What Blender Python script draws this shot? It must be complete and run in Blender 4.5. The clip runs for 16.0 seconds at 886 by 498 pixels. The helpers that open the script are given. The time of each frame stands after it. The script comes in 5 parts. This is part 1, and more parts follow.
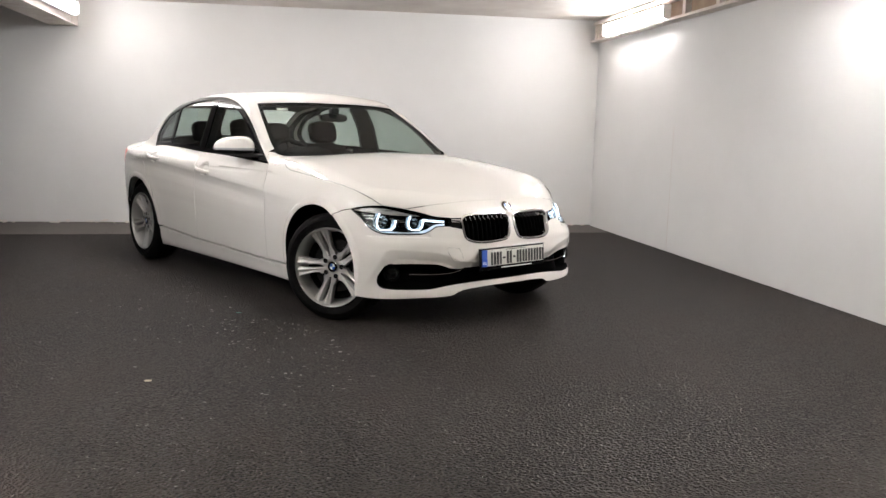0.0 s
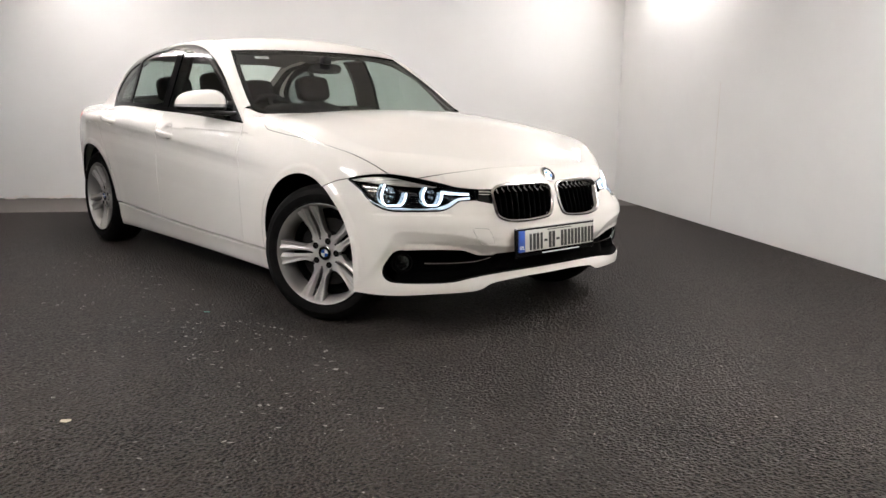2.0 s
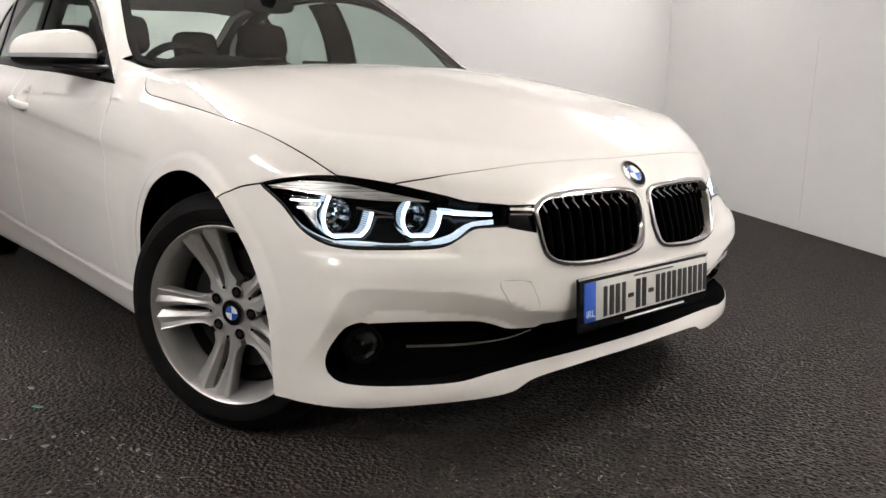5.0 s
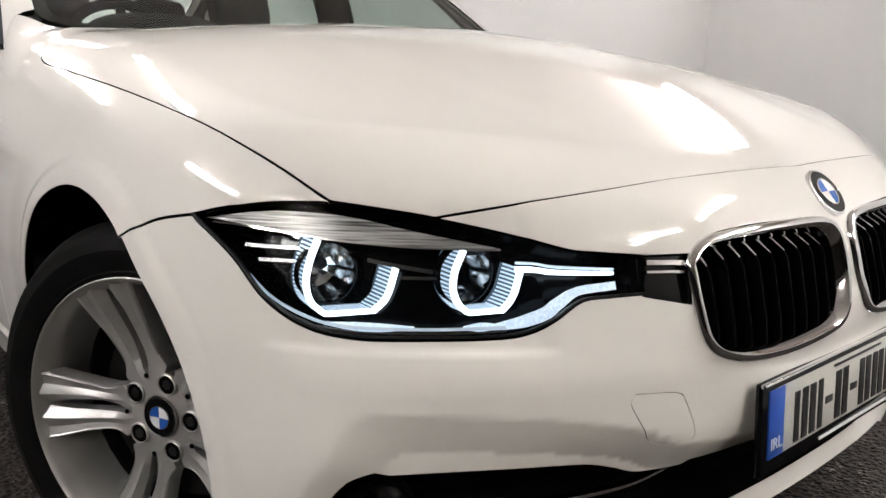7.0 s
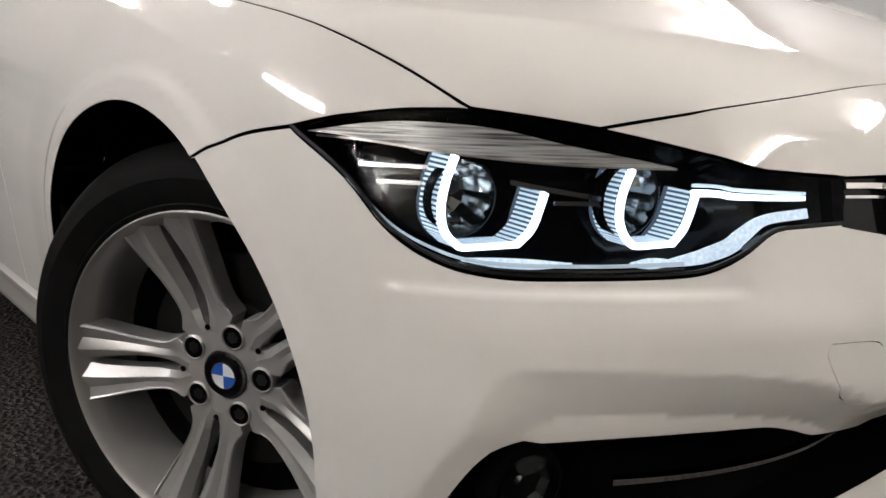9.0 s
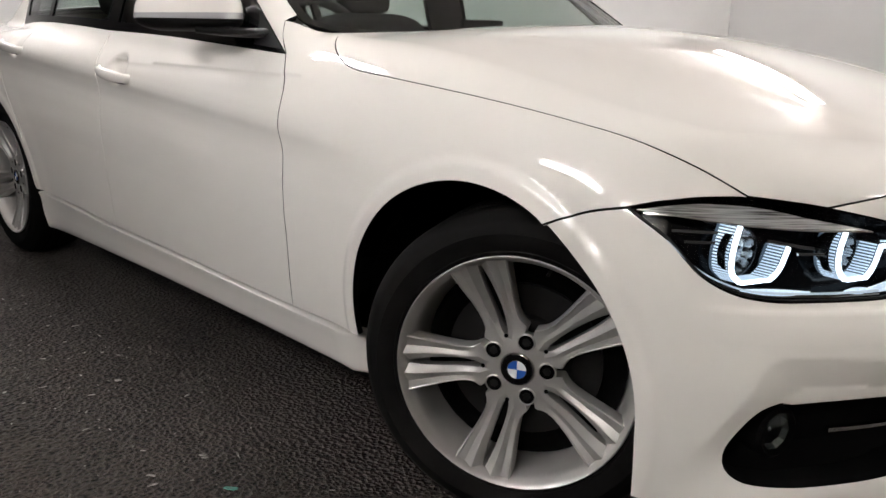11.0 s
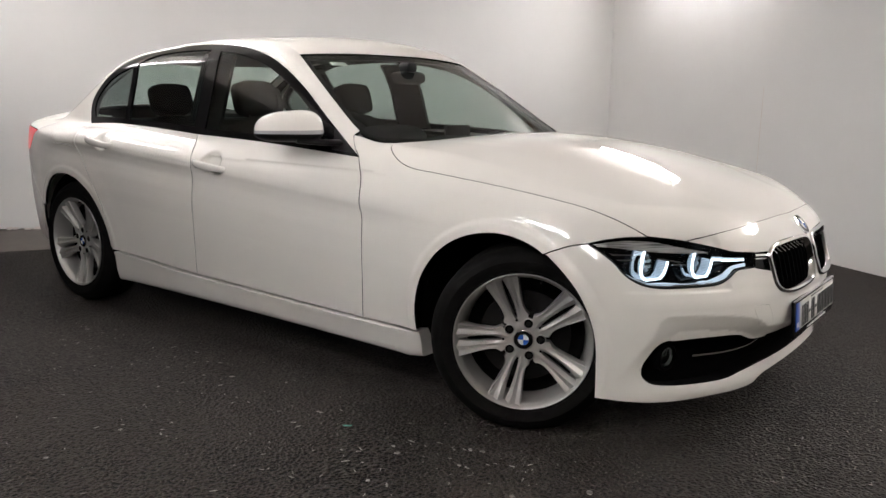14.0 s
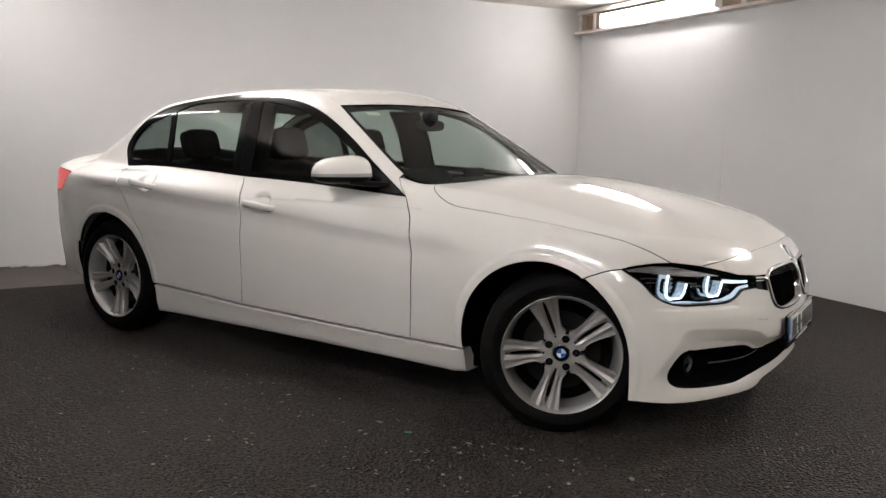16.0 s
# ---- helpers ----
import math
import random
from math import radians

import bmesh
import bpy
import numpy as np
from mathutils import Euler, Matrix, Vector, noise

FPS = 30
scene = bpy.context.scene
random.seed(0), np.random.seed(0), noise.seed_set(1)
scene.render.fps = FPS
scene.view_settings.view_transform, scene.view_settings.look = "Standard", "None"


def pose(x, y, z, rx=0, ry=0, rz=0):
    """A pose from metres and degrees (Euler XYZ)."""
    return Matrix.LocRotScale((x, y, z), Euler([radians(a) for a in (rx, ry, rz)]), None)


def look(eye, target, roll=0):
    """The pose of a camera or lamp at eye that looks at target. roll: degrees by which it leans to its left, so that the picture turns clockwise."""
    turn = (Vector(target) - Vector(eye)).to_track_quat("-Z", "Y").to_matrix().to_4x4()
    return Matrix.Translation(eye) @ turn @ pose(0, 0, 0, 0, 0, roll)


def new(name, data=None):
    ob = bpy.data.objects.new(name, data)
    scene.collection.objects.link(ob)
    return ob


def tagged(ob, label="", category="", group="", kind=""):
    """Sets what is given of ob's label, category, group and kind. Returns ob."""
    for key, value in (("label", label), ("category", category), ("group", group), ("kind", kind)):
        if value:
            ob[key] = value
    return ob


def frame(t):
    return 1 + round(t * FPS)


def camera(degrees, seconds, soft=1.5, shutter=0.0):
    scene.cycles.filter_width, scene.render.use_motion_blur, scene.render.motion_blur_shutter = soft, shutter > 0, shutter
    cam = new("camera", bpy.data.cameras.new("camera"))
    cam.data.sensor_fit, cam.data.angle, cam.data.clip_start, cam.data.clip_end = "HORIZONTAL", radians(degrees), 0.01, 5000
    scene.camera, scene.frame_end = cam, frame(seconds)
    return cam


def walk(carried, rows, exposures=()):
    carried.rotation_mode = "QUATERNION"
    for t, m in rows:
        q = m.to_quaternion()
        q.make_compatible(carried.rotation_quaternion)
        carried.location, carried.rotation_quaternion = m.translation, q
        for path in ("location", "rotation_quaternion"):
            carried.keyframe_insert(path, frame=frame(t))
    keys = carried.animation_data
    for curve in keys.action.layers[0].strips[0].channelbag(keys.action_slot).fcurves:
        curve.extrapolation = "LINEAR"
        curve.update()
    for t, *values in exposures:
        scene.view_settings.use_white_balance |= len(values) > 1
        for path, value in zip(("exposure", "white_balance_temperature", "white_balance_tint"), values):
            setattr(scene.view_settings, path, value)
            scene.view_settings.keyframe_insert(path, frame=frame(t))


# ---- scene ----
from mathutils import geometry
cam = camera(57.0, 16.0)
PATH = [
    (0, (4.063, -3.518, 1.157), (2.581, -2.206, 0.868), 1.5),
    (0.5, (3.888, -3.376, 1.095), (2.399, -2.077, 0.786), 1.3),
    (1, (3.616, -3.224, 1.063), (2.148, -1.908, 0.725), 1.4),
    (1.5, (3.398, -3.076, 1.047), (1.944, -1.748, 0.696), 1.4),
    (2, (3.18, -2.904, 1.032), (1.713, -1.592, 0.679), 1.1),
    (2.5, (2.93, -2.746, 0.976), (1.459, -1.438, 0.62), 1.0),
    (3, (2.677, -2.582, 0.968), (1.223, -1.256, 0.606), 1.1),
    (3.5, (2.454, -2.388, 0.972), (1.014, -1.052, 0.599), 1.0),
    (4, (2.252, -2.19, 0.968), (0.817, -0.847, 0.599), 0.8),
    (4.2, (2.194, -2.091, 0.962), (0.744, -0.765, 0.589), 0.6),
    (6.3, (1.407, -1.422, 0.919), (-0.071, -0.146, 0.488), 1.3),
    (6.5, (1.338, -1.384, 0.918), (-0.131, -0.103, 0.472), 1.3),
    (7, (1.216, -1.285, 0.882), (-0.244, 0.015, 0.456), 1.4),
    (7.5, (1.106, -1.182, 0.852), (-0.336, 0.123, 0.385), 1.2),
    (8, (1.073, -1.145, 0.835), (-0.373, 0.147, 0.347), 1.1),
    (8.5, (1.03, -1.181, 0.831), (-0.401, 0.111, 0.298), 0.9),
    (9, (0.963, -1.306, 0.801), (-0.438, 0.021, 0.274), 1.7),
    (9.5, (0.913, -1.448, 0.787), (-0.476, -0.109, 0.258), 1.6),
    (10, (0.891, -1.585, 0.825), (-0.506, -0.259, 0.286), 1.3),
    (12.3, (1.209, -2.5, 1.12), (-0.124, -1.087, 0.642), 0.8),
    (12.5, (1.262, -2.571, 1.132), (-0.076, -1.161, 0.662), 0.8),
    (13, (1.365, -2.77, 1.169), (0.041, -1.336, 0.731), 1.1),
    (13.5, (1.396, -2.956, 1.169), (0.133, -1.458, 0.769), 1.0),
    (14, (1.411, -3.13, 1.151), (0.223, -1.565, 0.778), 1.1),
    (14.5, (1.435, -3.327, 1.144), (0.27, -1.735, 0.817), 0.9),
    (15, (1.441, -3.518, 1.17), (0.305, -1.9, 0.867), 0.8),
    (15.5, (1.383, -3.651, 1.182), (0.265, -2.017, 0.9), 1.1),
    (16, (1.33, -3.726, 1.188), (0.249, -2.067, 0.906), 1.2),
]
walk(cam, [(t, look(eye, target, roll)) for t, eye, target, roll in PATH],
     [(0, 0.85), (1, 1.0), (2, 1.0), (4, 0.95), (6.5, 0.85), (7.5, 0.75), (8.5, 0.64), (9.5, 0.70), (12.5, 0.75), (14, 0.55), (16, 0.42)])

# ---- world, lights and exposure ----
world = bpy.data.worlds.new("dim_surroundings")
scene.world = world
world.use_nodes = True
world.node_tree.nodes["Background"].inputs[0].default_value = (0.02, 0.02, 0.02, 1)
world.node_tree.nodes["Background"].inputs[1].default_value = 0.2
TUBE = 62.0          # strength of the fluorescent diffusers
DRL = 1.9            # strength of the running lights


# ---- materials ----
def material(name, colour, rough=0.5, metal=0.0, coat=0.0, coat_rough=0.03, emit=None, power=0.0, spec=0.5):
    m = bpy.data.materials.new(name)
    m.use_nodes = True
    b = m.node_tree.nodes["Principled BSDF"]
    b.inputs["Base Color"].default_value = (*colour, 1)
    b.inputs["Roughness"].default_value = rough
    b.inputs["Metallic"].default_value = metal
    b.inputs["Coat Weight"].default_value = coat
    b.inputs["Coat Roughness"].default_value = coat_rough
    b.inputs["Specular IOR Level"].default_value = spec
    if emit:
        b.inputs["Emission Color"].default_value = (*emit, 1)
        b.inputs["Emission Strength"].default_value = power
    return m


def grain(m, colours, scale, detail=4.0, bump=0.0, bump_scale=None, rough=None, distance=0.01):
    """Adds a noise colour ramp, a fine bump and a roughness range to a material."""
    t = m.node_tree
    b = t.nodes["Principled BSDF"]
    co = t.nodes.new("ShaderNodeTexCoord")
    n = t.nodes.new("ShaderNodeTexNoise")
    n.inputs["Scale"].default_value, n.inputs["Detail"].default_value = scale, detail
    n.inputs["Roughness"].default_value = 0.6
    t.links.new(co.outputs["Object"], n.inputs["Vector"])
    r = t.nodes.new("ShaderNodeValToRGB")
    r.color_ramp.elements[0].position, r.color_ramp.elements[1].position = 0.3, 0.7
    r.color_ramp.elements[0].color, r.color_ramp.elements[1].color = (*colours[0], 1), (*colours[1], 1)
    t.links.new(n.outputs["Fac"], r.inputs["Fac"])
    t.links.new(r.outputs["Color"], b.inputs["Base Color"])
    if rough:
        k = t.nodes.new("ShaderNodeMapRange")
        k.inputs["To Min"].default_value, k.inputs["To Max"].default_value = rough
        t.links.new(n.outputs["Fac"], k.inputs["Value"])
        t.links.new(k.outputs["Result"], b.inputs["Roughness"])
    if bump:
        f = t.nodes.new("ShaderNodeTexNoise")
        f.inputs["Scale"].default_value, f.inputs["Detail"].default_value = bump_scale or scale * 8, 3.0
        t.links.new(co.outputs["Object"], f.inputs["Vector"])
        u = t.nodes.new("ShaderNodeBump")
        u.inputs["Strength"].default_value, u.inputs["Distance"].default_value = bump, distance
        t.links.new(f.outputs["Fac"], u.inputs["Height"])
        t.links.new(u.outputs["Normal"], b.inputs["Normal"])
    return m


def glass(name, tint, gloss=1.0, rough=0.0):
    """Thin pane: clear, with the reflection of its two faces."""
    m = bpy.data.materials.new(name)
    m.use_nodes = True
    t = m.node_tree
    t.nodes.clear()
    out, mix = t.nodes.new("ShaderNodeOutputMaterial"), t.nodes.new("ShaderNodeMixShader")
    tr, gl = t.nodes.new("ShaderNodeBsdfTransparent"), t.nodes.new("ShaderNodeBsdfGlossy")
    tr.inputs["Color"].default_value = (*tint, 1)
    gl.inputs["Roughness"].default_value = rough
    fr = t.nodes.new("ShaderNodeLayerWeight")
    fr.inputs["Blend"].default_value = 0.5
    pw = t.nodes.new("ShaderNodeMath")
    pw.operation = "POWER"
    pw.inputs[1].default_value = 5.0
    t.links.new(fr.outputs["Facing"], pw.inputs[0])
    k = t.nodes.new("ShaderNodeMath")
    k.operation, k.use_clamp = "MULTIPLY_ADD", True
    k.inputs[1].default_value, k.inputs[2].default_value = 0.9 * gloss, 0.055 * gloss
    t.links.new(pw.outputs[0], k.inputs[0])
    t.links.new(k.outputs[0], mix.inputs[0])
    t.links.new(tr.outputs[0], mix.inputs[1])
    t.links.new(gl.outputs[0], mix.inputs[2])
    t.links.new(mix.outputs[0], out.inputs[0])
    return m


PAINT = grain(material("white_paint", (0.75, 0.72, 0.68), 0.8, 0.0, 1.0, 0.008, spec=0.02), ((0.785, 0.755, 0.705), (0.80, 0.775, 0.73)), 2.0, 2.0)
GLOSS_BLACK = material("gloss_black", (0.003, 0.003, 0.0035), 0.12, 0, 0.0, spec=0.22)
TRIM = grain(material("black_plastic", (0.004, 0.004, 0.004), 0.45, spec=0.2), ((0.003, 0.003, 0.003), (0.005, 0.005, 0.005)), 40.0, 3, 0.1, 400.0)
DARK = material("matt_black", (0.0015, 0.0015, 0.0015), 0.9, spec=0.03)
CHROME = material("chrome", (0.82, 0.82, 0.82), 0.06, 1.0)
ALLOY = grain(material("alloy", (0.46, 0.45, 0.44), 0.46, 0.75), ((0.50, 0.49, 0.475), (0.55, 0.54, 0.52)), 6.0, 2)
STRUT = material("dark_chrome", (0.30, 0.30, 0.31), 0.22, 1.0)
INDICATOR = material("indicator_lens", (0.62, 0.62, 0.63), 0.18, 0.35, 0.6)
# pale silver stands in for lamp light reflected on the slat tops
SLAT_GLINT = material("slat_glint", (0.62, 0.61, 0.60), 0.35, 0.3)
RUBBER = grain(material("tyre_rubber", (0.008, 0.008, 0.008), 0.75, spec=0.05), ((0.0025, 0.0025, 0.0025), (0.006, 0.0057, 0.0055)), 18.0, 5, 0.15, 260.0, (0.55, 0.75), 0.002)
IRON = material("brake_iron", (0.005, 0.0045, 0.0045), 0.6, 0.0, spec=0.2)
PANE = glass("car_glass", (0.82, 0.90, 0.865), 0.8)
TINTED = glass("tinted_glass", (0.52, 0.60, 0.57), 1.2)
QUARTER = glass("quarter_glass", (0.25, 0.29, 0.28), 1.2)
LENS = glass("lamp_lens", (0.95, 0.97, 0.98), 0.10)
RED_LENS = material("red_lens", (0.34, 0.004, 0.004), 0.15, 0, 0.3, emit=(1.0, 0.012, 0.008), power=0.35)
CABIN = grain(material("cabin_fabric", (0.018, 0.018, 0.019), 0.85, spec=0.08), ((0.003, 0.003, 0.0033), (0.007, 0.007, 0.0073)), 25.0, 4, 0.2, 500.0)
HEADLINER = material("headliner", (0.10, 0.10, 0.095), 0.9)
GUIDE = material("light_guide", (0.9, 0.95, 1.0), 0.3, emit=(0.74, 0.88, 1.0), power=DRL)
GUIDE_DIM = material("ribbed_guide", (0.55, 0.62, 0.68), 0.25, emit=(0.62, 0.80, 1.0), power=DRL * 0.22)
# emission stands in for light on the inner blade and under each ring
GUIDE_SOFT = grain(material("frosted_guide", (0.5, 0.55, 0.6), 0.3, emit=(0.62, 0.80, 1.0), power=DRL * 0.20), ((0.38, 0.43, 0.48), (0.68, 0.72, 0.76)), 260.0, 2, 0.3, 420.0, None, 0.001)
GUIDE_LOW = material("lower_guide", (0.45, 0.48, 0.52), 0.2, emit=(0.62, 0.80, 1.0), power=DRL * 0.10)
LAMP_BOWL = material("lamp_bowl", (0.62, 0.62, 0.62), 0.10, 1.0)
RIB_BASE = material("ribbed_base", (0.03, 0.04, 0.055), 0.2, emit=(0.5, 0.72, 1.0), power=DRL * 0.04)
LAMP_SILVER = material("lamp_silver", (0.8, 0.79, 0.77), 0.28, 0.35)
BLUE = material("enamel_blue", (0.02, 0.10, 0.42), 0.25, 0, 0.6)
WHITE = material("enamel_white", (0.78, 0.78, 0.78), 0.3, 0, 0.4)
PLATE_WHITE = grain(material("plate_white", (0.5, 0.49, 0.45), 0.42), ((0.46, 0.45, 0.41), (0.52, 0.51, 0.47)), 20.0)
PLATE_BLACK = material("plate_black", (0.012, 0.012, 0.012), 0.4)
PLATE_BLUE = material("plate_blue", (0.015, 0.07, 0.34), 0.35)
WALL = grain(material("painted_wall", (0.78, 0.76, 0.74), 0.8, spec=0.12), ((0.70, 0.69, 0.67), (0.745, 0.737, 0.72)), 0.9, 6, 0.06, 30.0, (0.75, 0.9), 0.01)
# dark colour stands in for the unlit space on the unseen walls
DIM_WALL = grain(material("unlit_wall", (0.08, 0.07, 0.06), 0.85, spec=0.1), ((0.018, 0.0155, 0.0135), (0.045, 0.039, 0.034)), 1.2, 6, 0.1, 30.0)
CEILING = grain(material("ceiling_paint", (0.66, 0.60, 0.55), 0.8), ((0.64, 0.58, 0.53), (0.80, 0.75, 0.70)), 1.6, 6, 0.25, 8.0, None, 0.02)
TIMBER = grain(material("painted_timber", (0.66, 0.60, 0.54), 0.6), ((0.55, 0.48, 0.42), (0.70, 0.65, 0.6)), 7.0, 5, 0.2, 40.0)
BARE_TIMBER = grain(material("bare_timber", (0.30, 0.21, 0.14), 0.7), ((0.22, 0.15, 0.10), (0.38, 0.28, 0.19)), 5.0, 5, 0.2, 40.0)
CONCRETE = grain(material("concrete_strip", (0.11, 0.095, 0.085), 0.7), ((0.06, 0.051, 0.044), (0.11, 0.095, 0.083)), 5.0, 6, 0.2, 60.0, (0.55, 0.8), 0.004)
TUBE_GLOW = material("tube_diffuser", (0.9, 0.9, 0.9), 0.4, emit=(0.985, 0.965, 0.985), power=TUBE)
OLD_TUBE_GLOW = material("old_tube_diffuser", (0.9, 0.9, 0.9), 0.4, emit=(0.985, 0.965, 0.985), power=TUBE * 0.45)
WARM_TUBE_GLOW = material("warm_tube", (0.9, 0.9, 0.9), 0.4, emit=(1.0, 0.955, 0.905), power=TUBE * 1.05)
DIM_TUBE_GLOW = material("dim_tube_diffuser", (0.9, 0.9, 0.9), 0.4, emit=(0.985, 0.965, 0.985), power=TUBE * 0.26)
FLAKE = grain(material("pale_flake", (0.32, 0.31, 0.29), 0.8), ((0.06, 0.056, 0.052), (0.30, 0.285, 0.27)), 60.0)


def streaks(m, colours, stretch):
    """Fine streaks along the level directions."""
    t = m.node_tree
    co, mp, n = t.nodes.new("ShaderNodeTexCoord"), t.nodes.new("ShaderNodeMapping"), t.nodes.new("ShaderNodeTexNoise")
    mp.inputs["Scale"].default_value = stretch
    n.inputs["Scale"].default_value, n.inputs["Detail"].default_value = 1.0, 4.0
    r = t.nodes.new("ShaderNodeValToRGB")
    r.color_ramp.elements[0].position, r.color_ramp.elements[1].position = 0.32, 0.62
    r.color_ramp.elements[0].color, r.color_ramp.elements[1].color = (*colours[0], 1), (*colours[1], 1)
    t.links.new(co.outputs["Object"], mp.inputs["Vector"])
    t.links.new(mp.outputs["Vector"], n.inputs["Vector"])
    t.links.new(n.outputs["Fac"], r.inputs["Fac"])
    b = t.nodes["Principled BSDF"]
    t.links.new(r.outputs["Color"], b.inputs["Base Color"])
    u = t.nodes.new("ShaderNodeBump")
    u.inputs["Strength"].default_value, u.inputs["Distance"].default_value = 0.25, 0.002
    t.links.new(n.outputs["Fac"], u.inputs["Height"])
    t.links.new(u.outputs["Normal"], b.inputs["Normal"])


streaks(LAMP_SILVER, ((0.05, 0.046, 0.043), (0.52, 0.505, 0.49)), (12.0, 12.0, 360.0))


def asphalt():
    m = material("asphalt", (0.03, 0.03, 0.03), 0.6, spec=0.09)
    t = m.node_tree
    b = t.nodes["Principled BSDF"]
    co = t.nodes.new("ShaderNodeTexCoord")
    big, fine = t.nodes.new("ShaderNodeTexNoise"), t.nodes.new("ShaderNodeTexVoronoi")
    mid = t.nodes.new("ShaderNodeTexNoise")
    big.inputs["Scale"].default_value, big.inputs["Detail"].default_value = 0.9, 5
    mid.inputs["Scale"].default_value, mid.inputs["Detail"].default_value = 74.0, 3
    fine.inputs["Scale"].default_value = 84.0
    for n in (big, mid, fine):
        t.links.new(co.outputs["Object"], n.inputs["Vector"])
    r = t.nodes.new("ShaderNodeValToRGB")
    r.color_ramp.elements[0].position, r.color_ramp.elements[1].position = 0.58, 0.79
    r.color_ramp.elements[0].color, r.color_ramp.elements[1].color = (0.0012, 0.0011, 0.0010, 1), (0.040, 0.0338, 0.0304, 1)
    k = t.nodes.new("ShaderNodeMath")
    k.operation = "MULTIPLY_ADD"
    k.inputs[1].default_value, k.inputs[2].default_value = 0.9, -0.12
    t.links.new(mid.outputs["Fac"], k.inputs[0])
    s = t.nodes.new("ShaderNodeMath")
    s.operation = "MULTIPLY_ADD"
    s.inputs[1].default_value = 0.45
    t.links.new(big.outputs["Fac"], s.inputs[0])
    t.links.new(k.outputs[0], s.inputs[2])
    w = t.nodes.new("ShaderNodeMath")
    w.operation = "MULTIPLY_ADD"
    w.inputs[1].default_value = 0.42
    t.links.new(fine.outputs["Distance"], w.inputs[0])
    t.links.new(s.outputs[0], w.inputs[2])
    t.links.new(w.outputs[0], r.inputs["Fac"])
    t.links.new(r.outputs["Color"], b.inputs["Base Color"])
    q = t.nodes.new("ShaderNodeMapRange")
    q.inputs["To Min"].default_value, q.inputs["To Max"].default_value = 0.5, 0.75
    t.links.new(big.outputs["Fac"], q.inputs["Value"])
    t.links.new(q.outputs["Result"], b.inputs["Roughness"])
    a = t.nodes.new("ShaderNodeMath")
    a.operation = "ADD"
    t.links.new(fine.outputs["Distance"], a.inputs[0])
    t.links.new(mid.outputs["Fac"], a.inputs[1])
    u = t.nodes.new("ShaderNodeBump")
    u.inputs["Strength"].default_value, u.inputs["Distance"].default_value = 1.0, 0.012
    t.links.new(a.outputs[0], u.inputs["Height"])
    t.links.new(u.outputs["Normal"], b.inputs["Normal"])
    return m


ASPHALT = asphalt()


# ---- mesh helpers ----
def mesh_object(name, verts, faces, mat, parent=None, label="", smooth=False, normals=None):
    me = bpy.data.meshes.new(name)
    me.from_pydata([tuple(map(float, v)) for v in verts], [], faces)
    me.materials.append(mat)
    if smooth:
        me.polygons.foreach_set("use_smooth", [True] * len(me.polygons))
    me.update()
    if normals is not None:
        me.normals_split_custom_set_from_vertices([tuple(map(float, n)) for n in normals])
    ob = new(name, me)
    if parent:
        ob.parent = parent
    if label:
        tagged(ob, label=label)
    return ob


def part(name, bm, mat, parent=None, label="", smooth=True, sharp=40):
    """Links a bmesh as one mesh object under a thing or a part."""
    bmesh.ops.recalc_face_normals(bm, faces=bm.faces)
    if smooth:
        for f in bm.faces:
            f.smooth = True
        for e in bm.edges:
            if len(e.link_faces) == 2 and e.calc_face_angle(0) > radians(sharp):
                e.smooth = False
    me = bpy.data.meshes.new(name)
    bm.to_mesh(me)
    bm.free()
    me.materials.append(mat)
    ob = new(name, me)
    if parent:
        ob.parent = parent
    if label:
        tagged(ob, label=label)
    return ob


def block(size, centre=(0, 0, 0), bevel=0.0, segments=2, turn=None):
    bm = bmesh.new()
    bmesh.ops.create_cube(bm, size=1)
    bmesh.ops.scale(bm, vec=size, verts=bm.verts)
    if bevel:
        bmesh.ops.bevel(bm, geom=list(bm.edges), offset=bevel, segments=segments, affect="EDGES", profile=0.5)
    if turn:
        bmesh.ops.transform(bm, matrix=turn, verts=bm.verts)
    bmesh.ops.translate(bm, vec=centre, verts=bm.verts)
    return bm


def lathe(profile, n=48, close=False):
    """Turns (radius, outward) pairs round the -y axis."""
    bm = bmesh.new()
    rings = []
    for r, o in profile:
        if r < 1e-5:
            rings.append([bm.verts.new((0, -o, 0))] * n)
        else:
            rings.append([bm.verts.new((r * math.cos(2 * math.pi * i / n), -o, r * math.sin(2 * math.pi * i / n))) for i in range(n)])
    pairs = list(zip(rings, rings[1:])) + ([(rings[-1], rings[0])] if close else [])
    for a, b in pairs:
        for i in range(n):
            j = (i + 1) % n
            q = []
            for v in (a[i], a[j], b[j], b[i]):
                if v not in q:
                    q.append(v)
            if len(q) > 2:
                bm.faces.new(q)
    return bm


